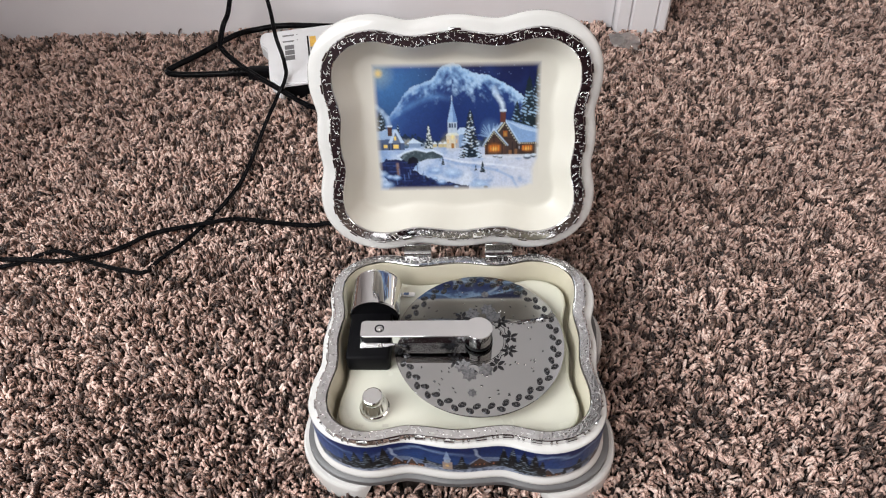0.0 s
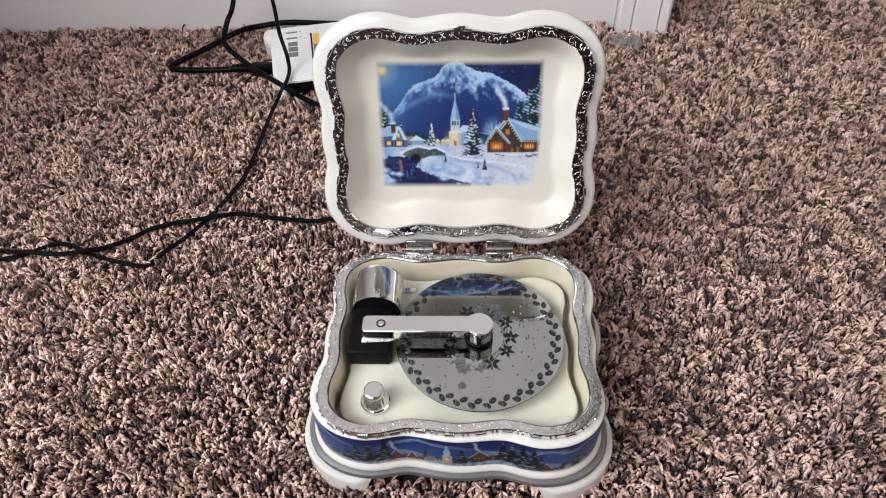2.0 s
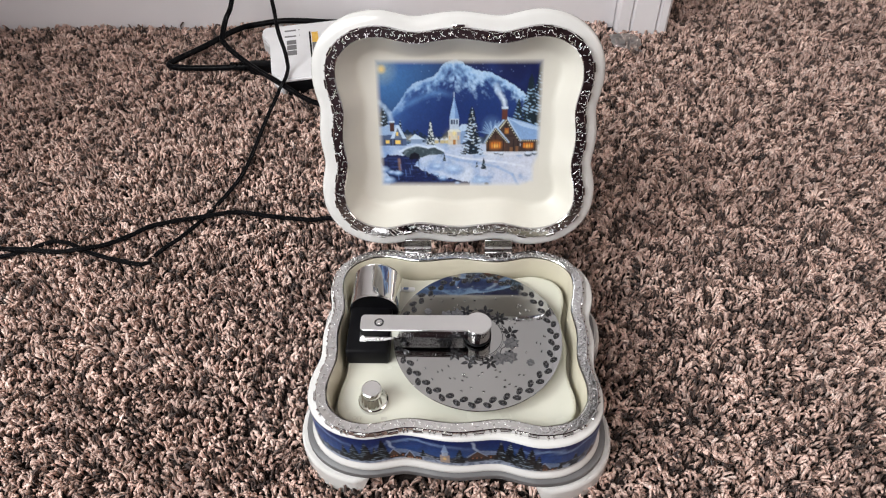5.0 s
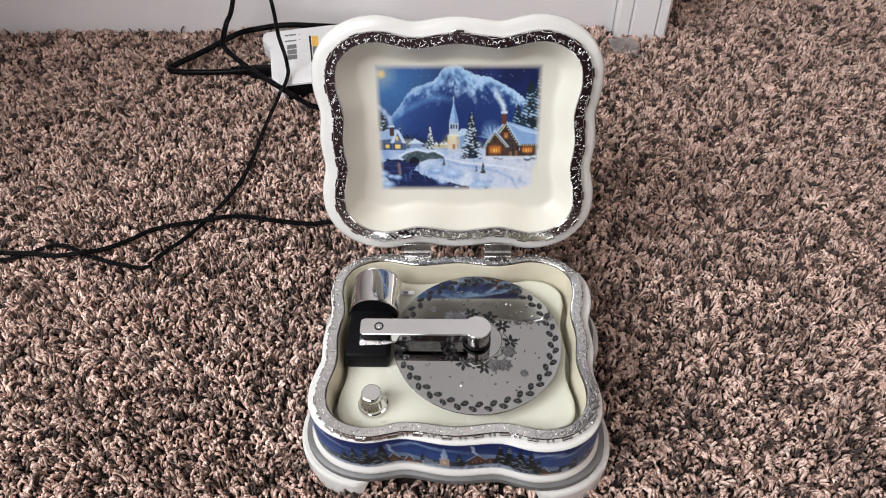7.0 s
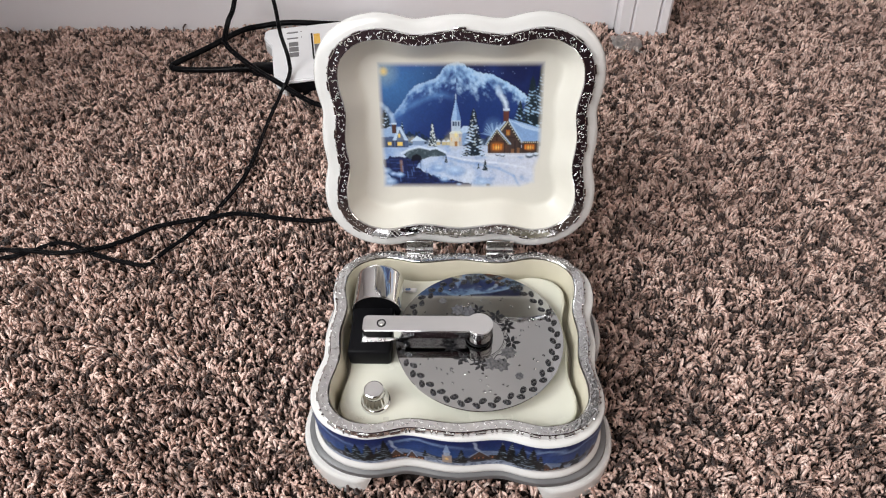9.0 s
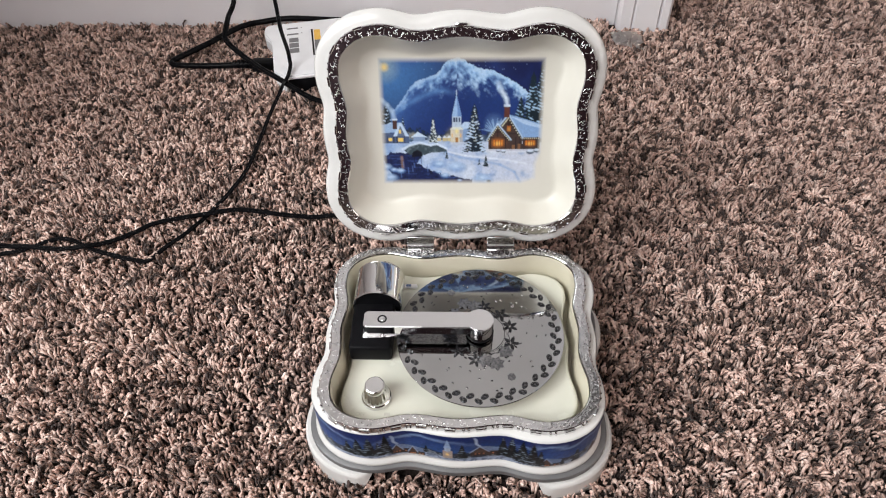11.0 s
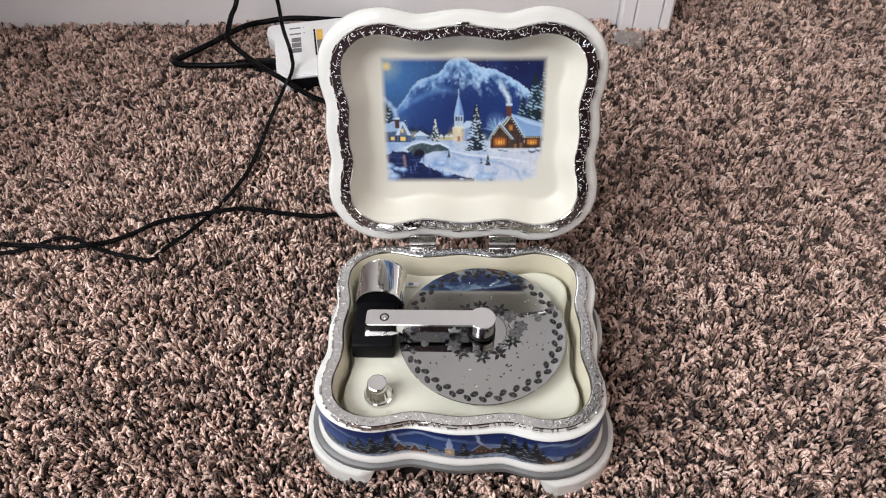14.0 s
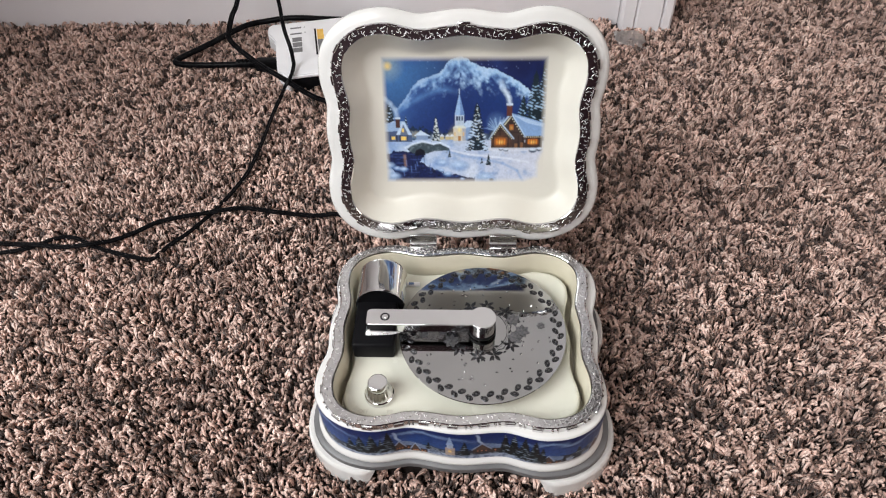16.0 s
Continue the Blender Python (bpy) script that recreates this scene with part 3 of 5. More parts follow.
class Canvas:
    """A small painter: shapes are laid over one another in canvas units, y down."""

    def __init__(self, w, h, nx, ny, seed):
        self.x, self.y = np.meshgrid((np.arange(nx) + 0.5) * w / nx, (np.arange(ny) + 0.5) * h / ny)
        self.img = np.zeros((ny, nx, 3))
        self.rng = np.random.default_rng(seed)
        self.w, self.h = w, h

    def noise(self, scale, octaves=3, sx=1.0):
        out = np.zeros(self.x.shape)
        amp, tot = 1.0, 0.0
        for o in range(octaves):
            g = self.rng.random((64, 64))
            u, v = self.x / (scale * sx), self.y / scale
            i, j = np.floor(u).astype(int), np.floor(v).astype(int)
            fu, fv = u - i, v - j
            fu, fv = fu * fu * (3 - 2 * fu), fv * fv * (3 - 2 * fv)
            q = lambda a, b: g[b % 64, a % 64]
            out += amp * ((q(i, j) * (1 - fu) + q(i + 1, j) * fu) * (1 - fv) + (q(i, j + 1) * (1 - fu) + q(i + 1, j + 1) * fu) * fv)
            tot += amp
            amp, scale = amp * 0.5, scale * 0.5
        return out / tot

    def lay(self, mask, colour):
        m = np.clip(mask, 0, 1)[..., None]
        c = srgb(colour) if np.ndim(colour) < 3 else colour
        self.img = self.img * (1 - m) + c * m

    def poly(self, pts, colour, alpha=1.0, ragged=0.0):
        yy = self.y + (ragged * (self.noise(14) - 0.5) if ragged else 0)
        inside = np.zeros(self.x.shape, bool)
        for (x0, y0), (x1, y1) in zip(pts, pts[1:] + pts[:1]):
            if y0 == y1:
                continue
            c = ((y0 > yy) != (y1 > yy)) & (self.x < (x1 - x0) * (yy - y0) / (y1 - y0) + x0)
            inside ^= c
        self.lay(inside * alpha, colour)
        return inside

    def blob(self, cx, cy, rx, ry, colour, alpha=1.0, soft=0.25):
        d = np.sqrt(((self.x - cx) / rx) ** 2 + ((self.y - cy) / ry) ** 2)
        self.lay(alpha * np.clip((1 - d) / soft, 0, 1), colour)

    def rect(self, x0, y0, x1, y1, colour, alpha=1.0):
        self.lay(((self.x > x0) & (self.x < x1) & (self.y > y0) & (self.y < y1)) * alpha, colour)

    def stroke(self, pts, width, colour, alpha=1.0):
        for (x0, y0), (x1, y1) in zip(pts, pts[1:]):
            dx, dy = x1 - x0, y1 - y0
            t = np.clip(((self.x - x0) * dx + (self.y - y0) * dy) / (dx * dx + dy * dy + 1e-9), 0, 1)
            d = np.hypot(self.x - x0 - t * dx, self.y - y0 - t * dy)
            self.lay(alpha * np.clip(1.3 - d / width, 0, 1), colour)

    def fir(self, cx, top, base, width, dark=(26, 46, 58), snow=(205, 220, 238), lights=0, snowy=0.5):
        """A fir in tiers, each with a ragged skirt and snow along its boughs."""
        h = base - top
        tiers = max(4, int(h / 16))
        for k in range(tiers):
            y0 = top + h * k / tiers
            y1 = top + h * (k + 1.45) / tiers
            w = width * (0.18 + 0.82 * (k + 1) / tiers)
            self.poly([(cx, y0 - h * 0.04), (cx + w, min(y1, base)), (cx, min(y1, base) - h * 0.02), (cx - w, min(y1, base))], dark, 1, 9)
        reach = np.clip((self.y - top) / h, 0, 1) * width * 1.0
        zone = (np.abs(self.x - cx) < reach) & (self.y > top) & (self.y < base)
        tier = 0.5 + 0.5 * np.sin((self.y - top + 0.35 * np.abs(self.x - cx)) / h * tiers * 6.28)
        n = self.noise(max(4, width * 0.22), 2)
        self.lay(zone * np.clip((n + 0.4 * tier - 1.02 + 0.35 * snowy) * 6, 0, 1), snow)
        for _ in range(lights):
            t = self.rng.uniform(0.1, 0.97)
            self.blob(cx + self.rng.uniform(-0.9, 0.9) * width * t, top + h * t, 4, 4, (240, 240, 232), 0.95, 0.6)

    def surface(self, name, place, parent, label, ink=None):
        """Lays the picture on a sheet; place(i, j) gives the corner points of the grid."""
        ny, nx = self.img.shape[:2]
        verts = place(nx, ny)
        idx = np.arange((nx + 1) * (ny + 1)).reshape(ny + 1, nx + 1)
        Q = np.stack([idx[:-1, :-1], idx[1:, :-1], idx[1:, 1:], idx[:-1, 1:]], -1).reshape(-1, 4)
        me = bpy.data.meshes.new(name)
        me.vertices.add(len(verts))
        me.vertices.foreach_set("co", np.asarray(verts, np.float32).reshape(-1))
        me.loops.add(Q.size)
        me.loops.foreach_set("vertex_index", Q.reshape(-1).astype(np.int32))
        me.polygons.add(len(Q))
        me.polygons.foreach_set("loop_start", np.arange(0, Q.size, 4, dtype=np.int32))
        me.update(calc_edges=True)
        pad = np.pad(self.img, ((0, 1), (0, 1), (0, 0)), "edge")
        pad = (pad + np.pad(self.img, ((1, 0), (0, 1), (0, 0)), "edge") + np.pad(self.img, ((0, 1), (1, 0), (0, 0)), "edge") + np.pad(self.img, ((1, 0), (1, 0), (0, 0)), "edge")) / 4
        a = me.color_attributes.new("ink", "FLOAT_COLOR", "POINT")
        a.data.foreach_set("color", np.concatenate([pad.reshape(-1, 3), np.ones((pad.size // 3, 1))], 1).astype(np.float32).reshape(-1))
        me.polygons.foreach_set("use_smooth", np.ones(len(Q), bool))
        me.materials.append(ink or M_PRINT)
        ob = new(name, me)
        ob.parent = parent
        tagged(ob, label)
        return ob


def winter_village():
    """Moonlit mountain over a snowed-in village with a church, a stone bridge and a dark brook."""
    c = Canvas(860, 650, 301, 228, 7)
    X, Y = c.x, c.y
    n1, n2, n3 = c.noise(120), c.noise(40), c.noise(14)
    # sky, lighter towards the moon
    d = np.hypot(X - 30, (Y - 50) * 1.1)
    t = np.clip(d / 420, 0, 1)[..., None]
    c.img = srgb((84, 136, 190)) * (1 - t) + srgb((18, 34, 88)) * t
    c.lay(np.clip(n1 - 0.45, 0, 1) * 1.2 * np.clip(1 - Y / 300, 0, 1), (60, 90, 160))
    for _ in range(26):
        c.blob(c.rng.uniform(150, 850), c.rng.uniform(0, 60), 3, 3, (200, 215, 245), 0.7, 0.8)
    c.blob(34, 46, 90, 90, (170, 186, 190), 0.8, 1.0)
    c.blob(32, 46, 30, 28, (250, 218, 150), 1, 0.8)
    # mountain
    ridge = [(40, 330), (70, 258), (120, 205), (150, 160), (190, 118), (250, 95), (300, 80), (325, 55), (350, 22), (390, 4), (410, 0), (440, 8), (470, 30), (520, 52), (580, 62), (640, 84), (700, 118), (760, 158), (810, 205), (860, 240)]
    rx, ry = zip(*ridge)
    top = np.interp(X, rx, ry) + (n3 - 0.5) * 16
    on = (Y > top)
    depth = np.clip((Y - top) / 330, 0, 1)[..., None]
    body = srgb((42, 74, 134)) * (1 - depth) + srgb((24, 50, 110)) * depth
    c.lay(on.astype(float), body)
    fade = np.interp(X, [0, 200, 320, 420, 560, 700, 860], [45, 60, 110, 140, 90, 62, 40])
    # snow lies in runs down the slopes, on both sides of the peak
    side = np.where(X < 405, 1.0, -1.0)
    keepx, keepy = c.x, c.y
    c.x, c.y = (X * 0.8 + side * Y * 0.6) + 900, (Y * 0.8 - side * X * 0.6) + 900
    streak = 0.6 * c.noise(48, 3, 0.7) + 0.4 * c.noise(16, 2, 0.7)
    c.x, c.y = keepx, keepy
    snow = np.clip((1.25 - (Y - top) / fade) * 1.15 + (streak - 0.56) * 2.6, 0, 1) * on * np.clip(1.9 - (Y - top) / fade, 0, 1)
    c.lay(snow * 0.9, (164, 200, 238))
    c.lay(np.clip(snow * (streak - 0.46) * 5, 0, 1) * 0.45, (226, 238, 250))
    c.lay(np.clip(1.4 - np.abs(Y - top - 8) / 9, 0, 1) * on * (n3 > 0.35) * 0.6, (200, 222, 242))
    low = np.interp(X, [40, 120, 200, 280, 340, 420], [300, 245, 200, 168, 160, 180])
    c.lay(np.clip(1 - np.abs(Y - low) / 24, 0, 1) * 0.55 * (X < 430) * np.clip((430 - X) / 120, 0, 1) * (0.5 + n2), (120, 160, 208))
    c.lay(np.clip((Y - 230) / 120, 0, 1) * 0.45 * on, (44, 70, 130))
    c.lay(on * np.clip(1 - (X - 40) / 330, 0, 1) * 0.55 * (0.6 + 0.8 * n2) * np.clip(1.3 - (Y - top) / 200, 0, 1), (84, 126, 184))
    # far woods
    edge = 372 + (n3 - 0.5) * 70 + 18 * np.sin(X / 37)
    c.lay(((Y > edge) & (Y < 430)) * 0.95, (34, 54, 78))
    c.lay(((Y > edge + 6) & (Y < 430)) * np.clip((n3 - 0.52) * 5, 0, 1), (96, 122, 150))
    # snow ground
    g = 418 + 6 * np.sin(X / 60)
    ground = srgb((176, 196, 226)) * (1 - np.clip(X / 860, 0, 1)[..., None]) + srgb((222, 220, 230)) * np.clip(X / 860, 0, 1)[..., None]
    c.lay((Y > g).astype(float), ground)
    c.lay((Y > g) * np.clip((n2 - 0.5) * 3, 0, 1) * 0.7, (132, 164, 212))
    c.lay((Y > g) * np.clip((n1 - 0.52) * 4, 0, 1) * 0.5, (236, 238, 245))
    # hazy lit trees and little houses across the middle
    for x in range(150, 760, 26):
        c.blob(x + c.rng.uniform(-8, 8), 398 + c.rng.uniform(-12, 10), 20, 24, [(70, 84, 104), (150, 160, 176), (196, 188, 170)][int(c.rng.integers(3))], 0.75, 0.7)
    c.poly([(160, 398), (195, 370), (245, 398)], (214, 226, 240))
    c.rect(172, 396, 235, 420, (150, 168, 196))
    for x0 in (310, 340, 365):
        c.poly([(x0 - 14, 402), (x0, 388), (x0 + 14, 402)], (220, 226, 236))
        c.rect(x0 - 11, 401, x0 + 11, 420, (214, 196, 150))
    # cottage by the brook
    c.blob(28, 290, 34, 44, (40, 62, 66), 1, 0.5)
    c.fir(30, 225, 330, 36)
    c.fir(118, 298, 378, 18)
    c.poly([(0, 335), (70, 325), (112, 322), (140, 380), (60, 372), (0, 385)], (172, 194, 224))
    c.rect(0, 375, 150, 430, (92, 108, 140))
    c.poly([(80, 392), (100, 332), (128, 392)], (120, 130, 152))
    c.poly([(62, 395), (98, 325), (106, 325), (84, 392)], (206, 220, 238))
    c.poly([(98, 325), (106, 325), (150, 395), (128, 392)], (206, 220, 238))
    c.rect(62, 308, 86, 356, (92, 60, 54))
    c.rect(60, 303, 88, 312, (226, 232, 240))
    for x0, y0, x1, y1 in ((93, 360, 106, 378), (88, 402, 116, 422), (38, 402, 58, 420)):
        c.rect(x0, y0, x1, y1, (250, 212, 120))
    for x0 in (30, 64, 80, 122):
        c.rect(x0, 392, x0 + 5, 430, (52, 50, 66))
    c.stroke([(74, 300), (62, 262), (38, 232), (12, 208), (0, 204)], 13, (200, 216, 236), 0.55)
    # church
    c.blob(398, 390, 62, 66, (236, 214, 176), 0.35, 0.9)
    c.poly([(432, 330), (478, 332), (486, 420), (432, 420)], (148, 172, 206))
    c.poly([(428, 336), (444, 318), (478, 322), (488, 352), (432, 356)], (196, 212, 232))
    c.rect(372, 352, 436, 425, (226, 212, 190))
    c.rect(420, 352, 436, 425, (186, 184, 190))
    c.poly([(368, 358), (404, 322), (440, 358)], (226, 226, 216))
    c.rect(381, 284, 429, 345, (198, 208, 222))
    c.poly([(378, 292), (404, 178), (432, 292)], (170, 196, 228))
    c.poly([(404, 178), (432, 292), (410, 292)], (126, 156, 202))
    for x0 in (387, 401, 415):
        c.rect(x0, 296, x0 + 9, 318, (70, 84, 110))
    c.blob(404, 366, 14, 18, (255, 232, 160), 1, 0.9)
    for x0 in (378, 424):
        c.rect(x0, 378, x0 + 6, 398, (240, 196, 130))
    c.rect(396, 398, 412, 425, (186, 130, 70))
    c.stroke([(404, 160), (404, 182)], 2.5, (224, 232, 242))
    # lit trees
    c.fir(278, 298, 428, 27, (44, 62, 70), (220, 226, 230), 34, 0.7)
    c.fir(498, 236, 480, 70, (24, 44, 60), (204, 218, 236), 26, 0.75)
    c.blob(600, 330, 60, 66, (128, 160, 204), 0.5, 0.8)
    for k in range(34):
        a = c.rng.uniform(3.3, 6.1)
        r = c.rng.uniform(40, 82)
        c.stroke([(606, 372), (606 + r * math.cos(a), 372 + r * math.sin(a))], 2.2, (168, 194, 224), 0.6)
    # large firs behind the house
    c.fir(740, 195, 332, 46, (26, 48, 58), (170, 196, 222), 0, 0.55)
    c.fir(800, 78, 332, 66, (24, 46, 56), (176, 202, 226), 0, 0.6)
    c.fir(850, 30, 335, 76, (24, 44, 54), (182, 206, 228), 0, 0.6)
    # timbered house
    c.poly([(655, 300), (676, 280), (770, 306), (858, 332), (860, 405), (760, 408), (712, 350)], (150, 178, 216))
    c.poly([(690, 292), (770, 312), (850, 336), (850, 352), (760, 330)], (192, 210, 234))
    c.rect(758, 400, 850, 470, (74, 56, 54))
    c.poly([(640, 330), (678, 288), (752, 400), (760, 470), (640, 470)], (84, 66, 62))
    c.poly([(572, 410), (622, 330), (690, 410), (690, 470), (576, 470)], (92, 68, 60))
    for a, b in (((600, 372), (650, 372)), ((576, 402), (690, 402)), ((650, 330), (708, 330)), ((664, 380), (740, 380)), ((622, 340), (622, 400)), ((678, 296), (678, 340)), ((590, 390), (612, 350)), ((656, 390), (634, 350))):
        c.stroke([a, b], 3.2, (52, 36, 36))
    c.stroke([(566, 414), (622, 330), (694, 412)], 5, (196, 214, 236))
    c.stroke([(636, 332), (678, 282), (756, 402)], 5, (196, 214, 236))
    for a, b in (((572, 416), (622, 345)), ((622, 345), (684, 412)), ((646, 340), (678, 299)), ((678, 299), (746, 402))):
        c.stroke([a, b], 6, (44, 32, 34))
        for k in range(9):
            s = k / 8
            c.blob(a[0] + (b[0] - a[0]) * s, a[1] + (b[1] - a[1]) * s, 4.2, 4.2, (252, 244, 214), 1, 0.6)
    for x0 in range(764, 850, 11):
        c.blob(x0, 404, 4, 4, (252, 240, 206), 1, 0.6)
    c.blob(624, 428, 54, 34, (240, 150, 60), 0.6, 0.9)
    c.blob(800, 430, 40, 26, (240, 150, 60), 0.5, 0.9)
    for x0, y0, x1, y1 in ((600, 414, 652, 444), (670, 340, 692, 368), (772, 416, 824, 442)):
        c.rect(x0, y0, x1, y1, (216, 126, 50))
        c.blob((x0 + x1) / 2, (y0 + y1) / 2 + 3, (x1 - x0) * 0.5, (y1 - y0) * 0.5, (255, 206, 118), 1, 0.9)
        for k in (0.25, 0.5, 0.75):
            c.rect(x0 + (x1 - x0) * k - 1.6, y0, x0 + (x1 - x0) * k + 1.6, y1, (96, 62, 44))
    for x0 in (582, 664, 716, 740, 832):
        c.rect(x0, 396, x0 + 6, 470, (48, 38, 42))
    for x0, y0 in ((700, 440), (730, 432)):
        c.rect(x0, y0, x0 + 16, 470, (150, 110, 80))
    c.rect(654, 238, 684, 296, (112, 66, 58))
    c.rect(651, 232, 687, 243, (220, 228, 238))
    c.stroke([(668, 230), (664, 205), (650, 182), (634, 160), (622, 128)], 15, (206, 220, 238), 0.6)
    c.stroke([(668, 228), (660, 196), (640, 165)], 7, (232, 238, 246), 0.7)
    # banks, bushes and bridge
    c.lay(((Y > 462) & (Y < 480) & (X > 560)) * 0.85, (226, 226, 234))
    for x0, y0, r in ((655, 474, 17), (800, 476, 26), (835, 470, 20), (628, 470, 14)):
        c.blob(x0, y0, r, r * 0.6, (70, 84, 104), 1, 0.4)
        c.blob(x0, y0 - r * 0.25, r, r * 0.42, (224, 230, 240), 1, 0.5)
    river = [(4, 505), (50, 478), (190, 482), (215, 505), (185, 535), (235, 566), (310, 592), (390, 606), (490, 630), (490, 650), (45, 650), (60, 610), (20, 560)]
    wet = c.poly(river, (28, 42, 92), 1, 22)
    rip = c.noise(7, 2, 5)
    c.lay(wet * np.clip((rip - 0.60) * 5, 0, 1) * 0.55, (84, 112, 168))
    c.lay(wet * np.clip((c.noise(9, 2, 0.6) - 0.6) * 5, 0, 1) * np.clip((X - 60) / 80, 0, 1), (14, 22, 52))
    c.stroke([(104, 505), (108, 560)], 9, (206, 160, 120), 0.45)
    for k in range(16):
        x0, y0 = c.rng.uniform(40, 250), c.rng.uniform(505, 600)
        c.stroke([(x0, y0), (x0 + 2, y0 + c.rng.uniform(10, 34))], 3, (120, 146, 196) if k % 2 else (12, 20, 48), 0.6)
    c.poly([(120, 470), (150, 446), (205, 432), (262, 446), (300, 440), (345, 462), (352, 480), (300, 476), (262, 482), (235, 492), (150, 492)], (74, 88, 96), 1, 6)
    c.lay(((np.abs(X - 230) < 110) & (Y > 436) & (Y < 490)) * np.clip((n3 - 0.52) * 5, 0, 1) * 0.6, (140, 152, 158))
    c.stroke([(110, 462), (150, 442), (205, 428), (262, 440), (300, 434), (350, 458)], 6, (222, 230, 242))
    c.poly([(158, 505), (166, 476), (190, 466), (214, 478), (220, 500)], (12, 18, 40))
    for x0, y0, r in ((60, 575, 26), (95, 580, 30), (40, 620, 48), (18, 560, 40), (340, 605, 30), (305, 585, 20), (420, 632, 16), (545, 625, 60), (575, 640, 34), (310, 545, 40), (400, 560, 60)):
        c.blob(x0, y0, r * 1.15, r * 0.62, (120, 156, 206), 0.9, 0.7)
        c.blob(x0 - 1, y0 - r * 0.13, r * 0.9, r * 0.44, (206, 222, 242), 0.95, 0.9)
    c.blob(580, 636, 16, 10, (50, 64, 92), 0.9, 0.5)
    c.stroke([(345, 480), (420, 505), (520, 520), (640, 545), (720, 585), (750, 640)], 9, (144, 174, 218), 0.5)
    c.stroke([(360, 476), (450, 496), (560, 508), (680, 520), (780, 540)], 6, (238, 238, 244), 0.7)
    c.fir(350, 472, 514, 12)
    c.fir(562, 496, 556, 20)
    c.fir(526, 515, 545, 9)
    for k in range(8):
        c.rect(645 + k * 10, 476, 648 + k * 10, 492, (216, 214, 222))
    # vignette out to the cream ground
    m = np.minimum.reduce([X, c.w - X, Y, c.h - Y])
    right = np.clip((X - 760) / 60, 0, 1) * np.clip((Y - 480) / 60, 0, 1) * 22
    # brush grain, broad and fine
    grain = 0.5 * c.noise(9, 2) + 0.5 * c.noise(4, 1)
    c.img = 0.74 * c.img ** 1.14 * (0.80 + 0.40 * grain)[..., None] * np.array((0.92, 1.0, 1.05))
    c.lay(1 - np.clip((m - right) / 26, 0, 1) ** 0.8, M_CREAM_SRGB)
    return c


M_CREAM_SRGB = (201, 198, 189)


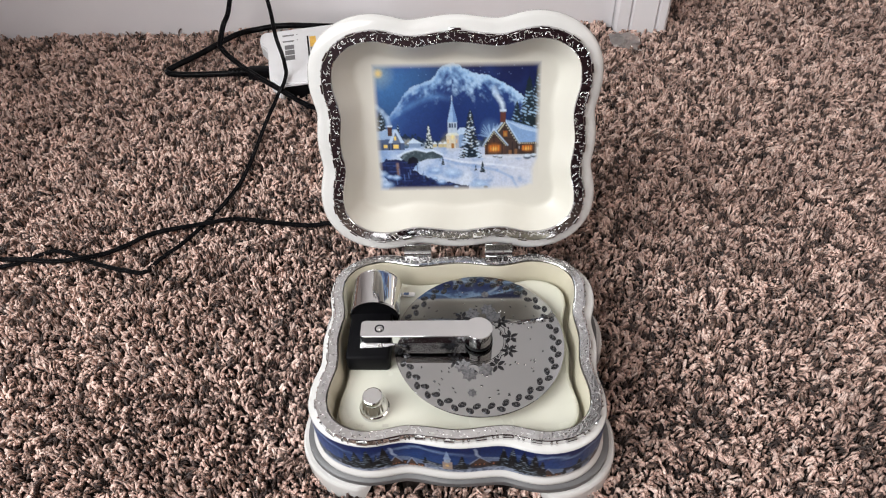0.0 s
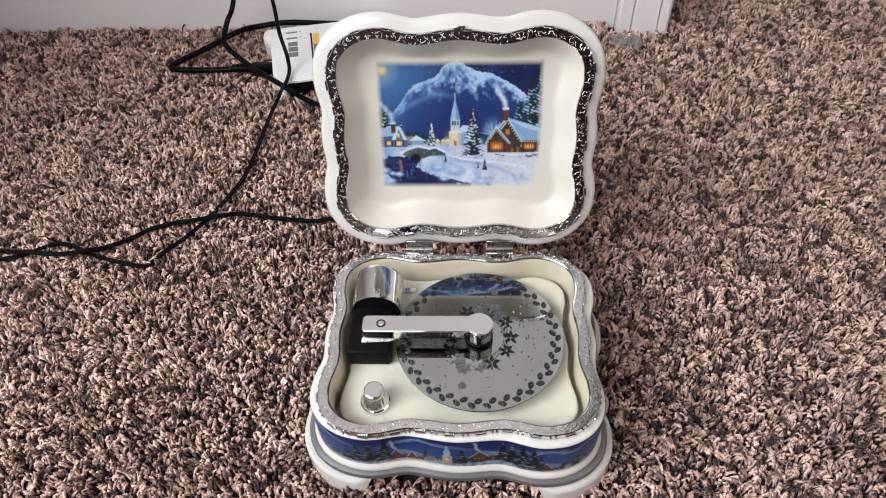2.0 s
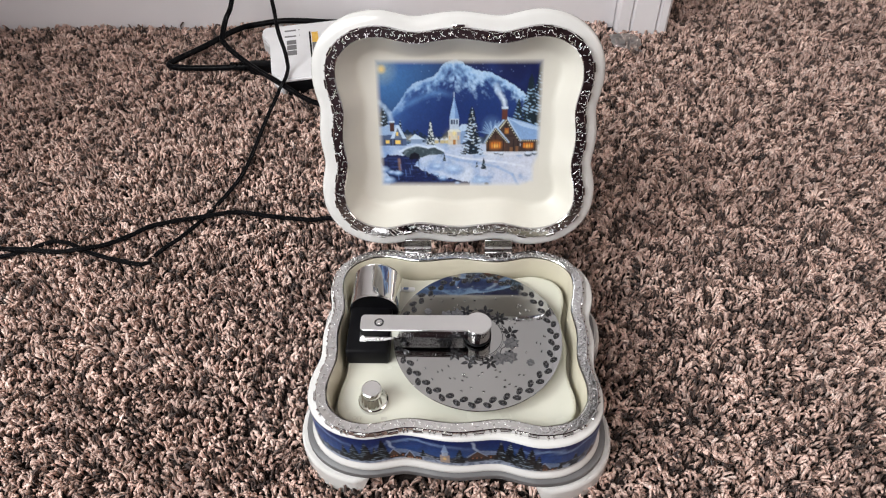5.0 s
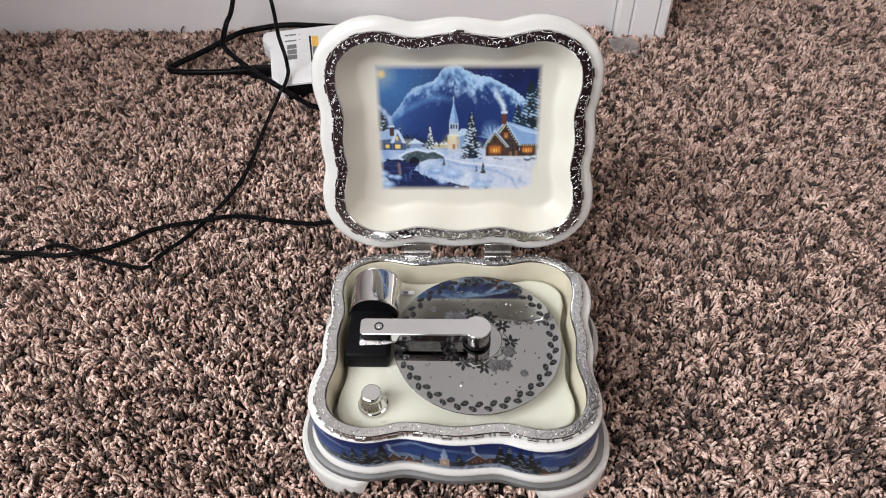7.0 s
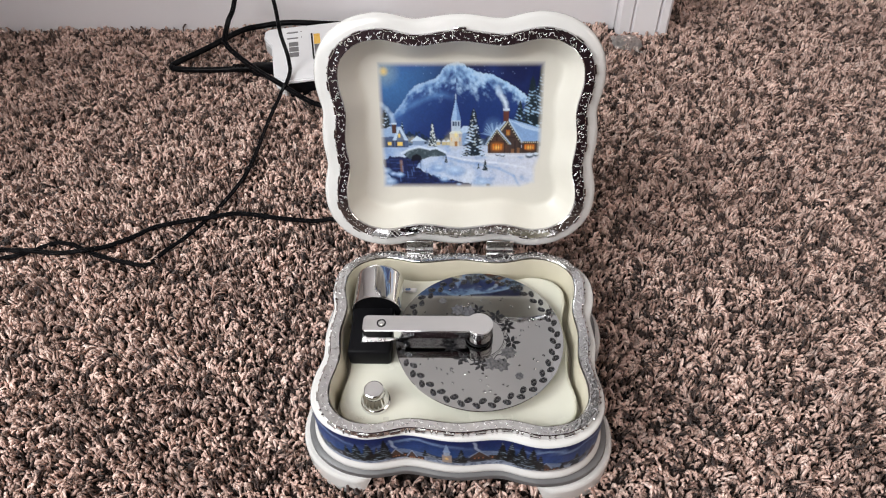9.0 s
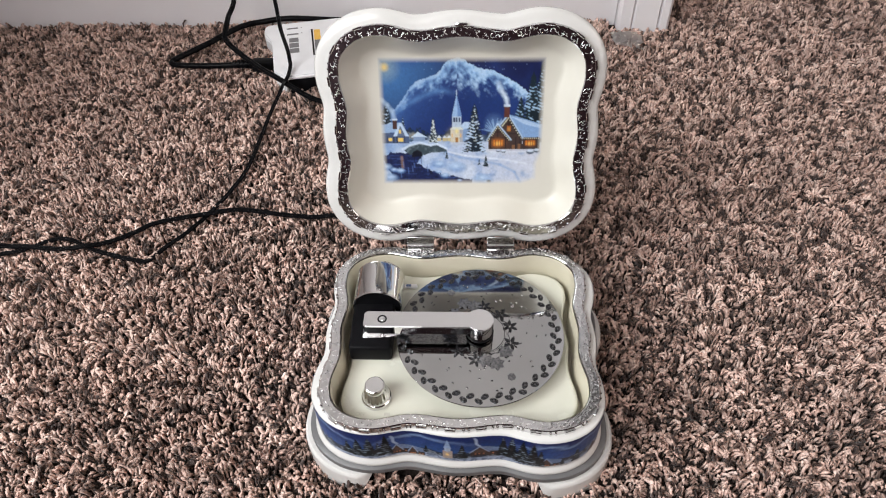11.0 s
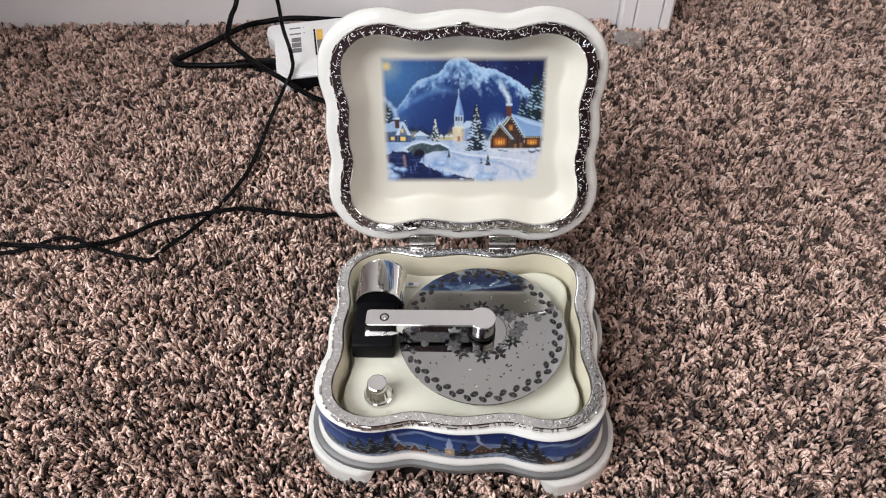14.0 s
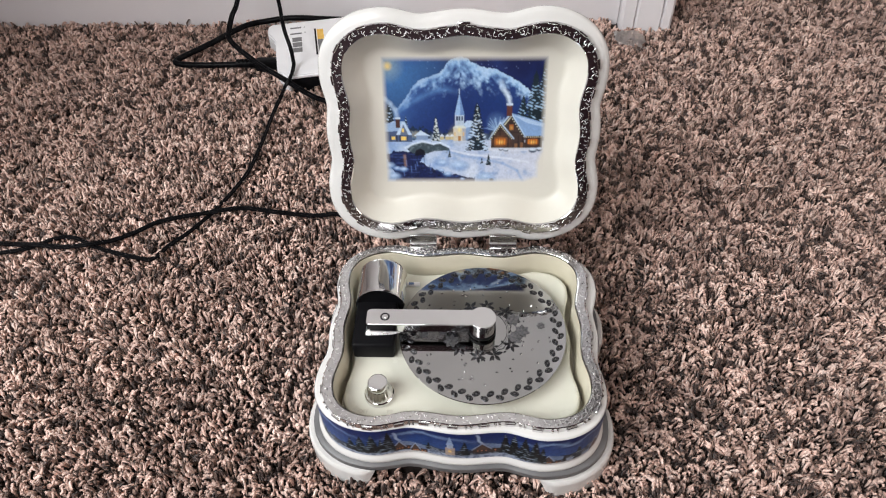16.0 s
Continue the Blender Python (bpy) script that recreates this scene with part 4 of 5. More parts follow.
def picture_band():
    """The same village once more, darker, in a strip round the outside of the box."""
    per = 9
    C = np.vstack([ring_at(0.01110), ring_at(0.01110)[:1]])
    t = np.arange(NP * per + 1) / per
    k = np.minimum(t.astype(int), NP - 1)
    f = (t - k)[:, None]
    P = C[k] * (1 - f) + C[k + 1] * f
    arc = np.r_[0, np.cumsum(np.linalg.norm(np.diff(P, axis=0), axis=1))]
    total = arc[-1]
    nx, ny = NP * per, 84
    hi, lo = RIM - 0.0062, RIM - 0.0412
    c = Canvas(total * 1000, 36, nx, ny, 21)
    # run of the strip as seen from outside, in millimetres from the middle of the front
    along = (total / 2 - (arc[:-1] + arc[1:]) / 2) * 1000
    c.x = np.repeat(along[None], ny, 0)
    X, Y = c.x, c.y
    n1, n2, n3 = c.noise(40, 3, 2), c.noise(9), c.noise(2.4)
    tt = np.clip(Y / 26, 0, 1)[..., None] ** 1.5
    c.img = srgb((12, 36, 100)) * (1 - tt) + srgb((52, 92, 150)) * tt
    # pale ridges and cloud streaks
    for x0, w in ((-150, 50), (-88, 30), (-22, 40), (62, 26), (90, 30), (140, 40), (210, 50)):
        s = Y - 5 - 0.22 * np.abs(X - x0) + (n2 - 0.5) * 7
        c.lay(np.clip(1 - np.abs(s) / 3.2, 0, 1) * 0.75 * np.clip(1 - np.abs(X - x0) / w, 0, 1), (156, 186, 226))
        c.lay(np.clip(s / 9, 0, 1) * 0.55 * np.clip(1 - np.abs(X - x0) / w, 0, 1) * (n2 > 0.4), (50, 82, 148))
    far = 22.5 + (n2 - 0.5) * 7
    c.lay(np.clip((Y - far) / 1.2, 0, 1), (40, 48, 66))
    c.lay(np.clip((Y - far - 1) / 1.2, 0, 1) * np.clip((n3 - 0.5) * 6, 0, 1), (126, 134, 146))
    g = 28.0 + 2.0 * np.sin(X / 13 + 0.6) + (n2 - 0.5) * 3
    c.lay(np.clip((Y - g) / 1.2, 0, 1), (158, 172, 196))
    c.lay(np.clip((Y - g) / 1.2, 0, 1) * np.clip((n3 - 0.5) * 5, 0, 1) * 0.8, (82, 96, 122))
    for o in (0, -total * 500, total * 500):
        def fir(x, top, base, w):
            reach = np.clip((Y - top) / (base - top), 0, 1) ** 0.9
            saw = 0.62 + 0.5 * ((Y - top) * 0.36 % 1.0)
            zone = (np.abs(X - o - x + (n3 - 0.5) * 1.2) < reach * w * saw + 0.25) & (Y > top) & (Y < base)
            c.lay(zone * 1.0, (10, 18, 24))
            c.lay(zone * np.clip((n3 - 0.50) * 5, 0, 1) * (((Y - top) * 0.36 % 1.0) < 0.55) * 0.85, (134, 152, 168))
        # houses first, trees before them
        for x, y, w in ((-36, 17.5, 8), (21, 14, 12), (64, 21, 8), (-26, 20.5, 6), (-100, 20, 8), (100, 20, 9)):
            c.poly([(o + x - w, y + 8), (o + x - w * 0.35, y), (o + x + w * 0.9, y + 2.5), (o + x + w * 1.1, y + 9)], (112, 132, 166))
            c.rect(o + x - w * 0.85, y + 7.5, o + x + w * 1.0, y + 13.5, (58, 44, 42))
            c.poly([(o + x - w * 0.85, y + 9), (o + x - w * 0.35, y + 1.2), (o + x + w * 0.15, y + 9)], (84, 64, 56))
            c.stroke([(o + x - w * 0.9, y + 9), (o + x - w * 0.35, y + 0.6), (o + x + w * 0.2, y + 9)], 0.5, (150, 166, 192))
            for q in (-0.58, -0.36, -0.12, 0.40, 0.75):
                c.blob(o + x + w * q, y + 10.6, 0.8, 1.2, (214, 140, 90), 0.75, 0.6)
        c.rect(o - 7.8, 19.5, o - 1.4, 31, (178, 160, 148))
        c.rect(o - 6.6, 15, o - 2.6, 21, (168, 180, 200))
        c.poly([(o - 7.2, 16.5), (o - 4.6, 4.0), (o - 2.0, 16.5)], (146, 170, 206))
        c.blob(o - 4.6, 25.5, 1.6, 2.6, (250, 206, 132), 0.95, 0.6)
        for x, top, base, w in ((-72, 13, 31, 4.2), (-65, 8, 32, 5.6), (-57, 5, 31.5, 6.2), (-46, 3, 30, 6.0), (-51, 12, 31, 4.0), (32, 3, 28, 4.8), (38, 1, 30, 5.6), (45, 2, 32, 6.4), (52, 3, 33, 6.2), (57, 11, 33, 4.5),
                                (5, 11, 31, 4.4), (-85, 20, 32, 2.4), (-90, 22, 32, 2.0), (-95, 19, 32, 2.6), (-19, 17, 27, 2.4), (72, 24, 34, 2.4), (82, 15, 33, 4.0), (-112, 10, 32, 5.0), (118, 8, 32, 5.0)):
            fir(x, top, base, w)
        for x, y in ((17, 14), (-38, 17)):
            run = [(o + x - 0.9 * math.sin(k * 0.6) - k * 0.5, y - k * 1.3) for k in range(10)]
            c.stroke(run, 1.1, (176, 194, 222), 0.6)
    c.lay(np.clip((Y - 33.4 - 1.5 * np.sin(X / 17) + (n2 - 0.5) * 3) / 1.2, 0, 1), (206, 206, 206))
    c.img = 0.72 * c.img * (0.72 + 0.56 * c.noise(1.2, 2))[..., None]

    def place(nx, ny):
        z = np.linspace(hi, lo, ny + 1)
        v = np.zeros((ny + 1, nx + 1, 3))
        v[:, :, :2] = P[None]
        v[:, :, 2] = z[:, None]
        return v.reshape(-1, 3)
    case_fit(c.surface("picture_band", place, BOX, "dark blue printed winter village strip"), 1.011)


picture_band()


# ---- playing gear on the deck
DISC = (0.0149, 0.0023, RIM - 0.0060)
DISC_R = 0.0606


def etched_leaf(V, F, x, y, ang, ln, wd, z):
    """A pointed leaf with a raised midrib."""
    b = len(V)
    ca, sa = math.cos(ang), math.sin(ang)
    pts = [(-ln, 0, 0), (-ln * 0.45, -wd, 0), (ln * 0.3, -wd * 0.9, 0), (ln, 0, 0), (ln * 0.3, wd * 0.9, 0), (-ln * 0.45, wd, 0), (0, 0, 0.00022)]
    for u, v, h in pts:
        V.append((x + u * ca - v * sa, y + u * sa + v * ca, z + h))
    for k in range(6):
        F.append((b + k, b + (k + 1) % 6, b + 6))


def flower(V, F, x, y, r, petals, z, turn=0.0, slim=0.42):
    for k in range(petals):
        a = turn + 2 * math.pi * k / petals
        etched_leaf(V, F, x + math.cos(a) * r * 0.58, y + math.sin(a) * r * 0.58, a, r * 0.5, r * slim * 0.5, z)


def music_disc():
    R = DISC_R
    v, f = lathe([(R - 0.0008, -0.0010), (R, -0.0007), (R, -0.0003), (R - 0.0003, 0.0), (R - 0.0010, 0.0), (R - 0.0030, 0.0)], 128)
    disc = mesh_part("disc", v, f, M_DISC, BOX, "mirror-bright steel music disc with etched flowers", True, 20)
    disc.location = DISC
    z = 0.00012
    rng = random.Random(11)

    def piece(name, V, F, mat):
        me = bpy.data.meshes.new(name)
        me.from_pydata(V, [], F)
        me.materials.append(mat)
        return me

    def put(name, me, x, y, turn):
        o = new(name, me)
        o.parent, o.location, o.rotation_euler = disc, (x, y, z), (0, 0, turn)
    V, F = [], []
    for k in range(12):
        a = 2 * math.pi * k / 12
        for q, h in ((1.0, 0.0), (0.80, 0.00025), (0.62, 0.00012), (0.30, 0.00030)):
            V.append((0.0030 * q * math.cos(a), 0.0020 * q * math.sin(a) * (1 + 0.12 * math.cos(a)), h))
    for k in range(12):
        b, d = 4 * k, 4 * ((k + 1) % 12)
        F += [(b + q, d + q, d + q + 1, b + q + 1) for q in range(3)]
    F.append(tuple(4 * k + 3 for k in range(12)))
    leaf = piece("etched_leaf", V, F, M_ENGRAVE)
    leaf.materials.append(M_ETCHSHINE)
    # a few faces get the lighter colour as painted glints
    for p in leaf.polygons:
        p.material_index = 1 if p.index % 3 == 1 and p.index % 9 in (1, 4) or p.index == 36 else 0
    n = 34
    for k in range(n):
        a = 2 * math.pi * k / n
        put("etched_leaf", leaf, 0.0563 * math.cos(a), 0.0563 * math.sin(a), a + 1.57 - 0.55)
        a += 2 * math.pi * 0.42 / n
        put("etched_leaf", leaf, 0.0528 * math.cos(a), 0.0528 * math.sin(a), a + 1.57 + 0.55)

    def bloom(name, r, petals, mat, slim, heart=0.0):
        V, F = [], []
        flower(V, F, 0, 0, r, petals, 0, 0.3, slim)
        if heart:
            flower(V, F, 0, 0, r * heart, 5, 0.00012, 0.9, 0.85)
        return piece(name, V, F, mat)
    rose = bloom("etched_rose", 0.0030, 7, M_ETCHGREY, 0.75, 0.62)
    star5 = bloom("etched_flower", 0.0060, 5, M_ENGRAVE, 0.44)
    star6 = bloom("etched_flower", 0.0058, 6, M_ENGRAVE, 0.40)
    soft = bloom("shaded_blossom", 0.0056, 7, M_ETCHGREY, 0.62, 0.6)
    V, F, V2, F2 = [], [], [], []
    for h in (0, 1):
        base = h * math.pi
        put("etched_rose", rose, 0.0427 * math.cos(base), 0.0427 * math.sin(base), base)
        for da, r, me in ((-1.30, 0.0225, star5), (-0.66, 0.0238, star6), (0.66, 0.0238, star5), (1.30, 0.0225, star6)):
            a = base + da
            put("etched_flower", me, r * math.cos(a), r * math.sin(a), a)
        for da, r in ((-0.12, 0.0285), (0.30, 0.0245), (-0.38, 0.0240)):
            a = base + da
            put("shaded_blossom", soft, r * math.cos(a), r * math.sin(a), a * 2)
        for k in range(26):
            a = base + rng.uniform(-1.5, 1.5)
            r = rng.uniform(0.0195, 0.0300) - 0.003 * abs(a - base)
            etched_leaf(V, F, r * math.cos(a), r * math.sin(a), rng.uniform(0, 6.3), rng.uniform(0.0010, 0.0020), 0.0006, z)
    tagged(mesh_part("garland_leaves", V, F, M_ENGRAVE, disc, "small dark etched garland leaves", False), "", "", "", "stuff")
    # ring line round the hub and music slots
    V, F = [], []
    m = 96
    for r0, r1 in ((0.0176, 0.0180), (0.0188, 0.0190)):
        b = len(V)
        for i in range(m):
            a = 2 * math.pi * i / m
            V += [(r0 * math.cos(a), r0 * math.sin(a), z), (r1 * math.cos(a), r1 * math.sin(a), z)]
        for i in range(m):
            j = (i + 1) % m
            F.append((b + 2 * i, b + 2 * i + 1, b + 2 * j + 1, b + 2 * j))
    b, m = len(V), 180
    for i in range(m):
        a = 2 * math.pi * i / m
        r = 0.0202 + 0.0011 * abs(math.sin(a * 6)) + 0.0005 * math.sin(a * 18)
        V += [((r - 0.0003) * math.cos(a), (r - 0.0003) * math.sin(a), z), ((r + 0.0003) * math.cos(a), (r + 0.0003) * math.sin(a), z)]
    F += [(b + 2 * i, b + 2 * i + 1, b + 2 * ((i + 1) % m) + 1, b + 2 * ((i + 1) % m)) for i in range(m)]
    mesh_part("hub_line", V, F, M_ENGRAVE, disc, "", False)
    V, F, V2, F2 = [], [], [], []
    for k in range(84):
        r, a = rng.uniform(0.026, 0.0495), rng.uniform(0, 2 * math.pi)
        if abs(math.sin(a)) * r < 0.008 and r > 0.037:
            continue
        etched_leaf(V, F, r * math.cos(a), r * math.sin(a), a + 1.57, 0.0010, 0.00032, z)
        etched_leaf(V2, F2, (r + 0.0006) * math.cos(a + 0.01), (r + 0.0006) * math.sin(a + 0.01), a + 1.57, 0.0007, 0.00014, z)
    mesh_part("tune_slot", V, F, M_ENGRAVE, disc, "short dark slots that carry the tune", False)
    # chrome flecks added for the white glints beside the slots
    mesh_part("slot_glint", V2, F2, M_CHROME, disc, "bright flecks beside the slots, added as glints", False)
    # turntable under the disc
    v, f = lathe([(0.020, -0.0095), (0.020, -0.0015), (0.018, -0.0010)], 40)
    p = mesh_part("turntable", v, f, M_BLACK, BOX, "black turntable under the disc")
    p.location = DISC
    return disc


DISC_OB = music_disc()


def tone_arm():
    Z = RIM
    # black housing: low front step and taller back
    bm = box_bm(-0.0785, -0.0480, -0.0165, 0.0300, Z - 0.016, Z + 0.0002, 0.0026, 3)
    part("arm_housing", bm, M_BLACK, BOX, "black plastic arm housing")
    # chrome barrel lying front to back behind it, with a black end
    v, f = [], []
    n = 40
    r, x0, zc, y0, y1 = 0.0184, -0.0612, Z - 0.0030, 0.0215, 0.0535
    prof = [(r - 0.0016, y0 + 0.002), (r - 0.0012, y0), (r - 0.0002, y0 - 0.0002), (r, y0 + 0.0008), (r, y0 + 0.0016), (r, y0 + 0.0030), (r, y1 - 0.0045), (r, y1 - 0.003), (r, y1 - 0.002), (r - 0.0008, y1 - 0.0005), (r - 0.003, y1)]
    for rr, y in prof:
        for i in range(n):
            a = 2 * math.pi * i / n
            v.append((x0 + rr * math.cos(a), y, max(zc + rr * math.sin(a), Z - 0.0158)))
    for k in range(len(prof) - 1):
        for i in range(n):
            j = (i + 1) % n
            f.append((k * n + i, k * n + j, (k + 1) * n + j, (k + 1) * n + i))
    f.append(tuple(range((len(prof) - 1) * n, len(prof) * n)))
    mesh_part("barrel", v, f, M_CHROME, BOX, "polished chrome barrel", True, 30)
    v, f = [], []
    for y in (y0 + 0.0012, y0 + 0.004):
        for i in range(n):
            a = 2 * math.pi * i / n
            v.append((x0 + (r - 0.0014) * math.cos(a), y, max(zc + (r - 0.0014) * math.sin(a), Z - 0.0156)))
    for i in range(n):
        j = (i + 1) % n
        f.append((i, j, n + j, n + i))
    f += [tuple(range(n)), tuple(range(n, 2 * n))]
    mesh_part("barrel_end", v, f, M_BLACK, BOX, "black end cap in the barrel")
    # arm: flat bar with a rounded down-turned end and a round head over the hub
    hx, hy, hr = DISC[0] - 0.0003, 0.0016, 0.0097
    top = Z + 0.0105
    yf, yb, xl = -0.0056, 0.0086, -0.0680
    outline = []
    for k in range(7):
        a = math.pi * 1.5 - k * math.pi / 12
        outline.append((xl + 0.003 + 0.003 * math.cos(a), yf + 0.003 + 0.003 * math.sin(a)))
    for k in range(7):
        a = math.pi - k * math.pi / 12
        outline.append((xl + 0.003 + 0.003 * math.cos(a), yb - 0.003 + 0.003 * math.sin(a)))
    a0 = math.asin((yb - hy) / hr)
    a1 = math.asin((yf - hy) / hr)
    hc = []
    start, end = math.pi - a0, -math.pi - a1
    for k in range(29):
        a = start + (end - start) * k / 28
        hc.append((hx + hr * math.cos(a), hy + hr * math.sin(a)))
    outline += hc
    bm = bmesh.new()
    vs = [bm.verts.new((x, y, top)) for x, y in outline]
    face = bm.faces.new(vs)
    ext = bmesh.ops.extrude_face_region(bm, geom=[face])
    for e in ext["geom"]:
        if isinstance(e, bmesh.types.BMVert):
            e.co.z = top - 0.0078
    es = [e for e in bm.edges if all(abs(v.co.z - top) < 1e-6 for v in e.verts)]
    bmesh.ops.bevel(bm, geom=es, offset=0.0005, segments=2, affect="EDGES")
    arm = part("arm", bm, M_CHROME, BOX, "polished chrome playing arm", True, 12)
    v, f = lathe([(hr - 0.0006, -0.0156), (hr - 0.0001, -0.0154), (hr - 0.0001, -0.0079)], 40)
    h = mesh_part("arm_head", v, f, M_CHROME, arm, "round chrome head over the hub", True, 30)
    h.location = (hx, hy, top)
    v, f = lathe([(hr + 0.0002, -0.0150), (hr + 0.0003, -0.0146), (hr + 0.0003, -0.0128), (hr + 0.0002, -0.0125)], 40)
    h = mesh_part("head_gasket", v, f, M_BLACK, arm, "black ring round the head", True, 30)
    h.location = (hx, hy, top)
    bm = bmesh.new()
    cheek = [(xl + 0.0004, top - 0.0079), (xl - 0.0010, top - 0.0098), (xl - 0.0012, top - 0.0116), (xl + 0.0008, top - 0.0122), (xl + 0.0030, top - 0.0106),
             (xl + 0.0180, top - 0.0100), (xl + 0.0220, top - 0.0092), (xl + 0.0280, top - 0.0079)]
    face = bm.faces.new([bm.verts.new((x, yf - 0.0040 * (top - 0.0079 - z) / 0.0045, z)) for x, z in cheek])
    ext = bmesh.ops.extrude_face_region(bm, geom=[face])
    for e in ext["geom"]:
        if isinstance(e, bmesh.types.BMVert):
            e.co.y = yb
    bmesh.ops.bevel(bm, geom=list(bm.edges), offset=0.0005, segments=2, affect="EDGES")
    part("arm_foot", bm, M_CURL, arm, "down-turned chrome arm end", True, 30)
    bm = box_bm(xl + 0.014, hx - hr + 0.001, yf + 0.0002, yf + 0.0030, top - 0.0088, top - 0.0079, 0.0003, 1)
    part("arm_seam", bm, M_BLACK, arm, "thin black seam under the arm")
    # screw in its seat
    v, f = lathe([(0.0034, -0.0001), (0.0034, 0.0002), (0.0031, 0.0003), (0.0026, 0.0001), (0.0016, -0.0002)], 24)
    s = mesh_part("screw", v, f, M_ENGRAVE, arm, "recessed arm screw")
    s.location = (-0.0548, 0.0015, top)
    v, f = lathe([(0.0013, 0.0), (0.0012, 0.0005), (0.0006, 0.0007)], 8)
    s = mesh_part("screw_head", v, f, M_CHROME, arm, "")
    s.location = (-0.0542, 0.0012, top)


tone_arm()


def knob():
    Z = RIM - 0.016
    prof = [(0.0100, 0.0), (0.0104, 0.0008), (0.0104, 0.0026), (0.0101, 0.0036), (0.0094, 0.0042), (0.0093, 0.0046), (0.0090, 0.0070), (0.0080, 0.0096), (0.0071, 0.0122),
            (0.0068, 0.0128), (0.0069, 0.0134), (0.0069, 0.0160), (0.0066, 0.0168), (0.0060, 0.0172), (0.0050, 0.0172)]
    v, f = lathe(prof, 128, lambda a, k: 1 + (0.055 * abs(math.cos(a * 8)) - 0.02 if 4 < k < 9 else 0))
    k = mesh_part("knob", v, f, M_CHROME, BOX, "fluted chrome control knob", True, 25)
    k.location = (-0.0565, -0.0465, Z)
    k.rotation_euler = (0, 0, 0.2)
    # lettering each side of the knob: one word is legible, the other is not
    c = bpy.data.curves.new("switch_word", "FONT")
    c.body, c.size, c.align_x, c.extrude = "OFF", 0.0042, "CENTER", 0.00006
    t = new("switch_word", c)
    bpy.context.view_layer.update()
    me = bpy.data.meshes.new_from_object(t)
    bpy.data.objects.remove(t)
    me.materials.clear()
    me.materials.append(M_LETTER)
    w = new("switch_word", me)
    w.parent, w.location = BOX, (-0.0665, -0.0605, Z + 0.0002)
    tagged(w, "small faded printed word")
    part("switch_mark", box_bm(-0.0505, -0.0465, -0.0600, -0.0578, Z + 0.00005, Z + 0.0002), M_LETTER, BOX, "small faded printed mark", False)
    # indicator at the back of the deck
    bm = box_bm(-0.0440, -0.0335, 0.0505, 0.0545, Z, Z + 0.0022, 0.0012, 2)
    part("indicator", bm, M_WHITEPLASTIC, BOX, "small pale indicator window")
    part("indicator_lens", box_bm(-0.0425, -0.0385, 0.0513, 0.0537, Z + 0.0020, Z + 0.0026, 0.0003, 1), M_BLUELENS, BOX, "small blue lens")


M_LETTER = surface("faded_lettering", (0.45, 0.44, 0.38), (0.55, 0.54, 0.47), 0.4, 0, 300, 900, 0.02)
M_BLUELENS = surface("blue_lens", (0.10, 0.16, 0.32), (0.16, 0.24, 0.42), 0.1, 0, 100, 300, 0.02)
knob()

# ---- lid
LID_TILT = 70.2
OUT_C = OUT_C - np.array((0, BASE_SHIFT))     # the lid has the same outline, about its own middle
LID_Y, LID_Z = 0.0901, RIM + 0.0194


def lid():
    """Shell in its own upright frame: x across, y up the lid, z out of its open face."""
    lid_ob = mesh_part("lid", *loft([(0.0002, -0.0015), (-0.0012, -0.0035), (-0.0046, -0.0085), (-0.0090, -0.0142), (-0.0116, -0.0170), (-0.0134, -0.0181), (-0.0160, -0.0182)], False, True), M_LIDCREAM, BOX, "open lid, cream inside", True, 60)
    th = radians(LID_TILT)
    up = Vector((0, math.cos(th), math.sin(th)))
    mid = Vector((0.0004, LID_Y, LID_Z)) + up * HB
    lid_ob.matrix_local = Matrix.Translation(mid) @ Matrix.Rotation(th, 4, "X")
    shell = mesh_part("lid_shell", *loft([(0.0066, -0.0030), (0.0100, -0.0032), (0.0142, -0.0040), (0.0162, -0.0052), (0.0172, -0.0072), (0.0172, -0.0098), (0.0150, -0.0125), (0.0115, -0.014),
                                  (0.0110, -0.0200), (0.0080, -0.0250), (-0.0020, -0.0300), (-0.030, -0.0340)], False, True), M_PORCELAIN, lid_ob, "glossy white lid shell", True, 50)
    shell.location.x = -0.0010
    rim = mesh_part("lid_rim", *loft([(-0.0002, -0.0040), (0.0, -0.0004), (0.0005, 0.0), (0.0070, 0.0), (0.0076, -0.0006), (0.0080, -0.0040)], False), M_LIDRING, lid_ob, "embossed silver rim of the lid", True, 35)
    return lid_ob, rim


LID, LID_RIM = lid()


def lid_picture():
    w, h, x, y = 0.1230, 0.0985, 0.0002, 0.0049

    def place(nx, ny):
        gx, gy = np.meshgrid(np.linspace(x - w / 2, x + w / 2, nx + 1), np.linspace(y + h / 2, y - h / 2, ny + 1))
        return np.stack([gx, gy, np.full_like(gx, -0.01802)], -1).reshape(-1, 3)
    winter_village().surface("printed_picture", place, LID, "printed moonlit winter village under a mountain", M_LIDPRINT)


lid_picture()


def lid_trim():
    """The same curls and studs as on the base."""
    scrollwork("scrollwork", LID_RIM, 0.0, 8, 430, M_CURL, 1.0)
    edge_studs(LID_RIM, 0.0022)
    # little clasp at the middle of the free edge
    part("clasp", box_bm(-0.0045, 0.0045, MID_Y + 0.0072, MID_Y + 0.0098, -0.0020, 0.0008, 0.0008, 2), M_RING, LID, "small silver clasp")


lid_trim()


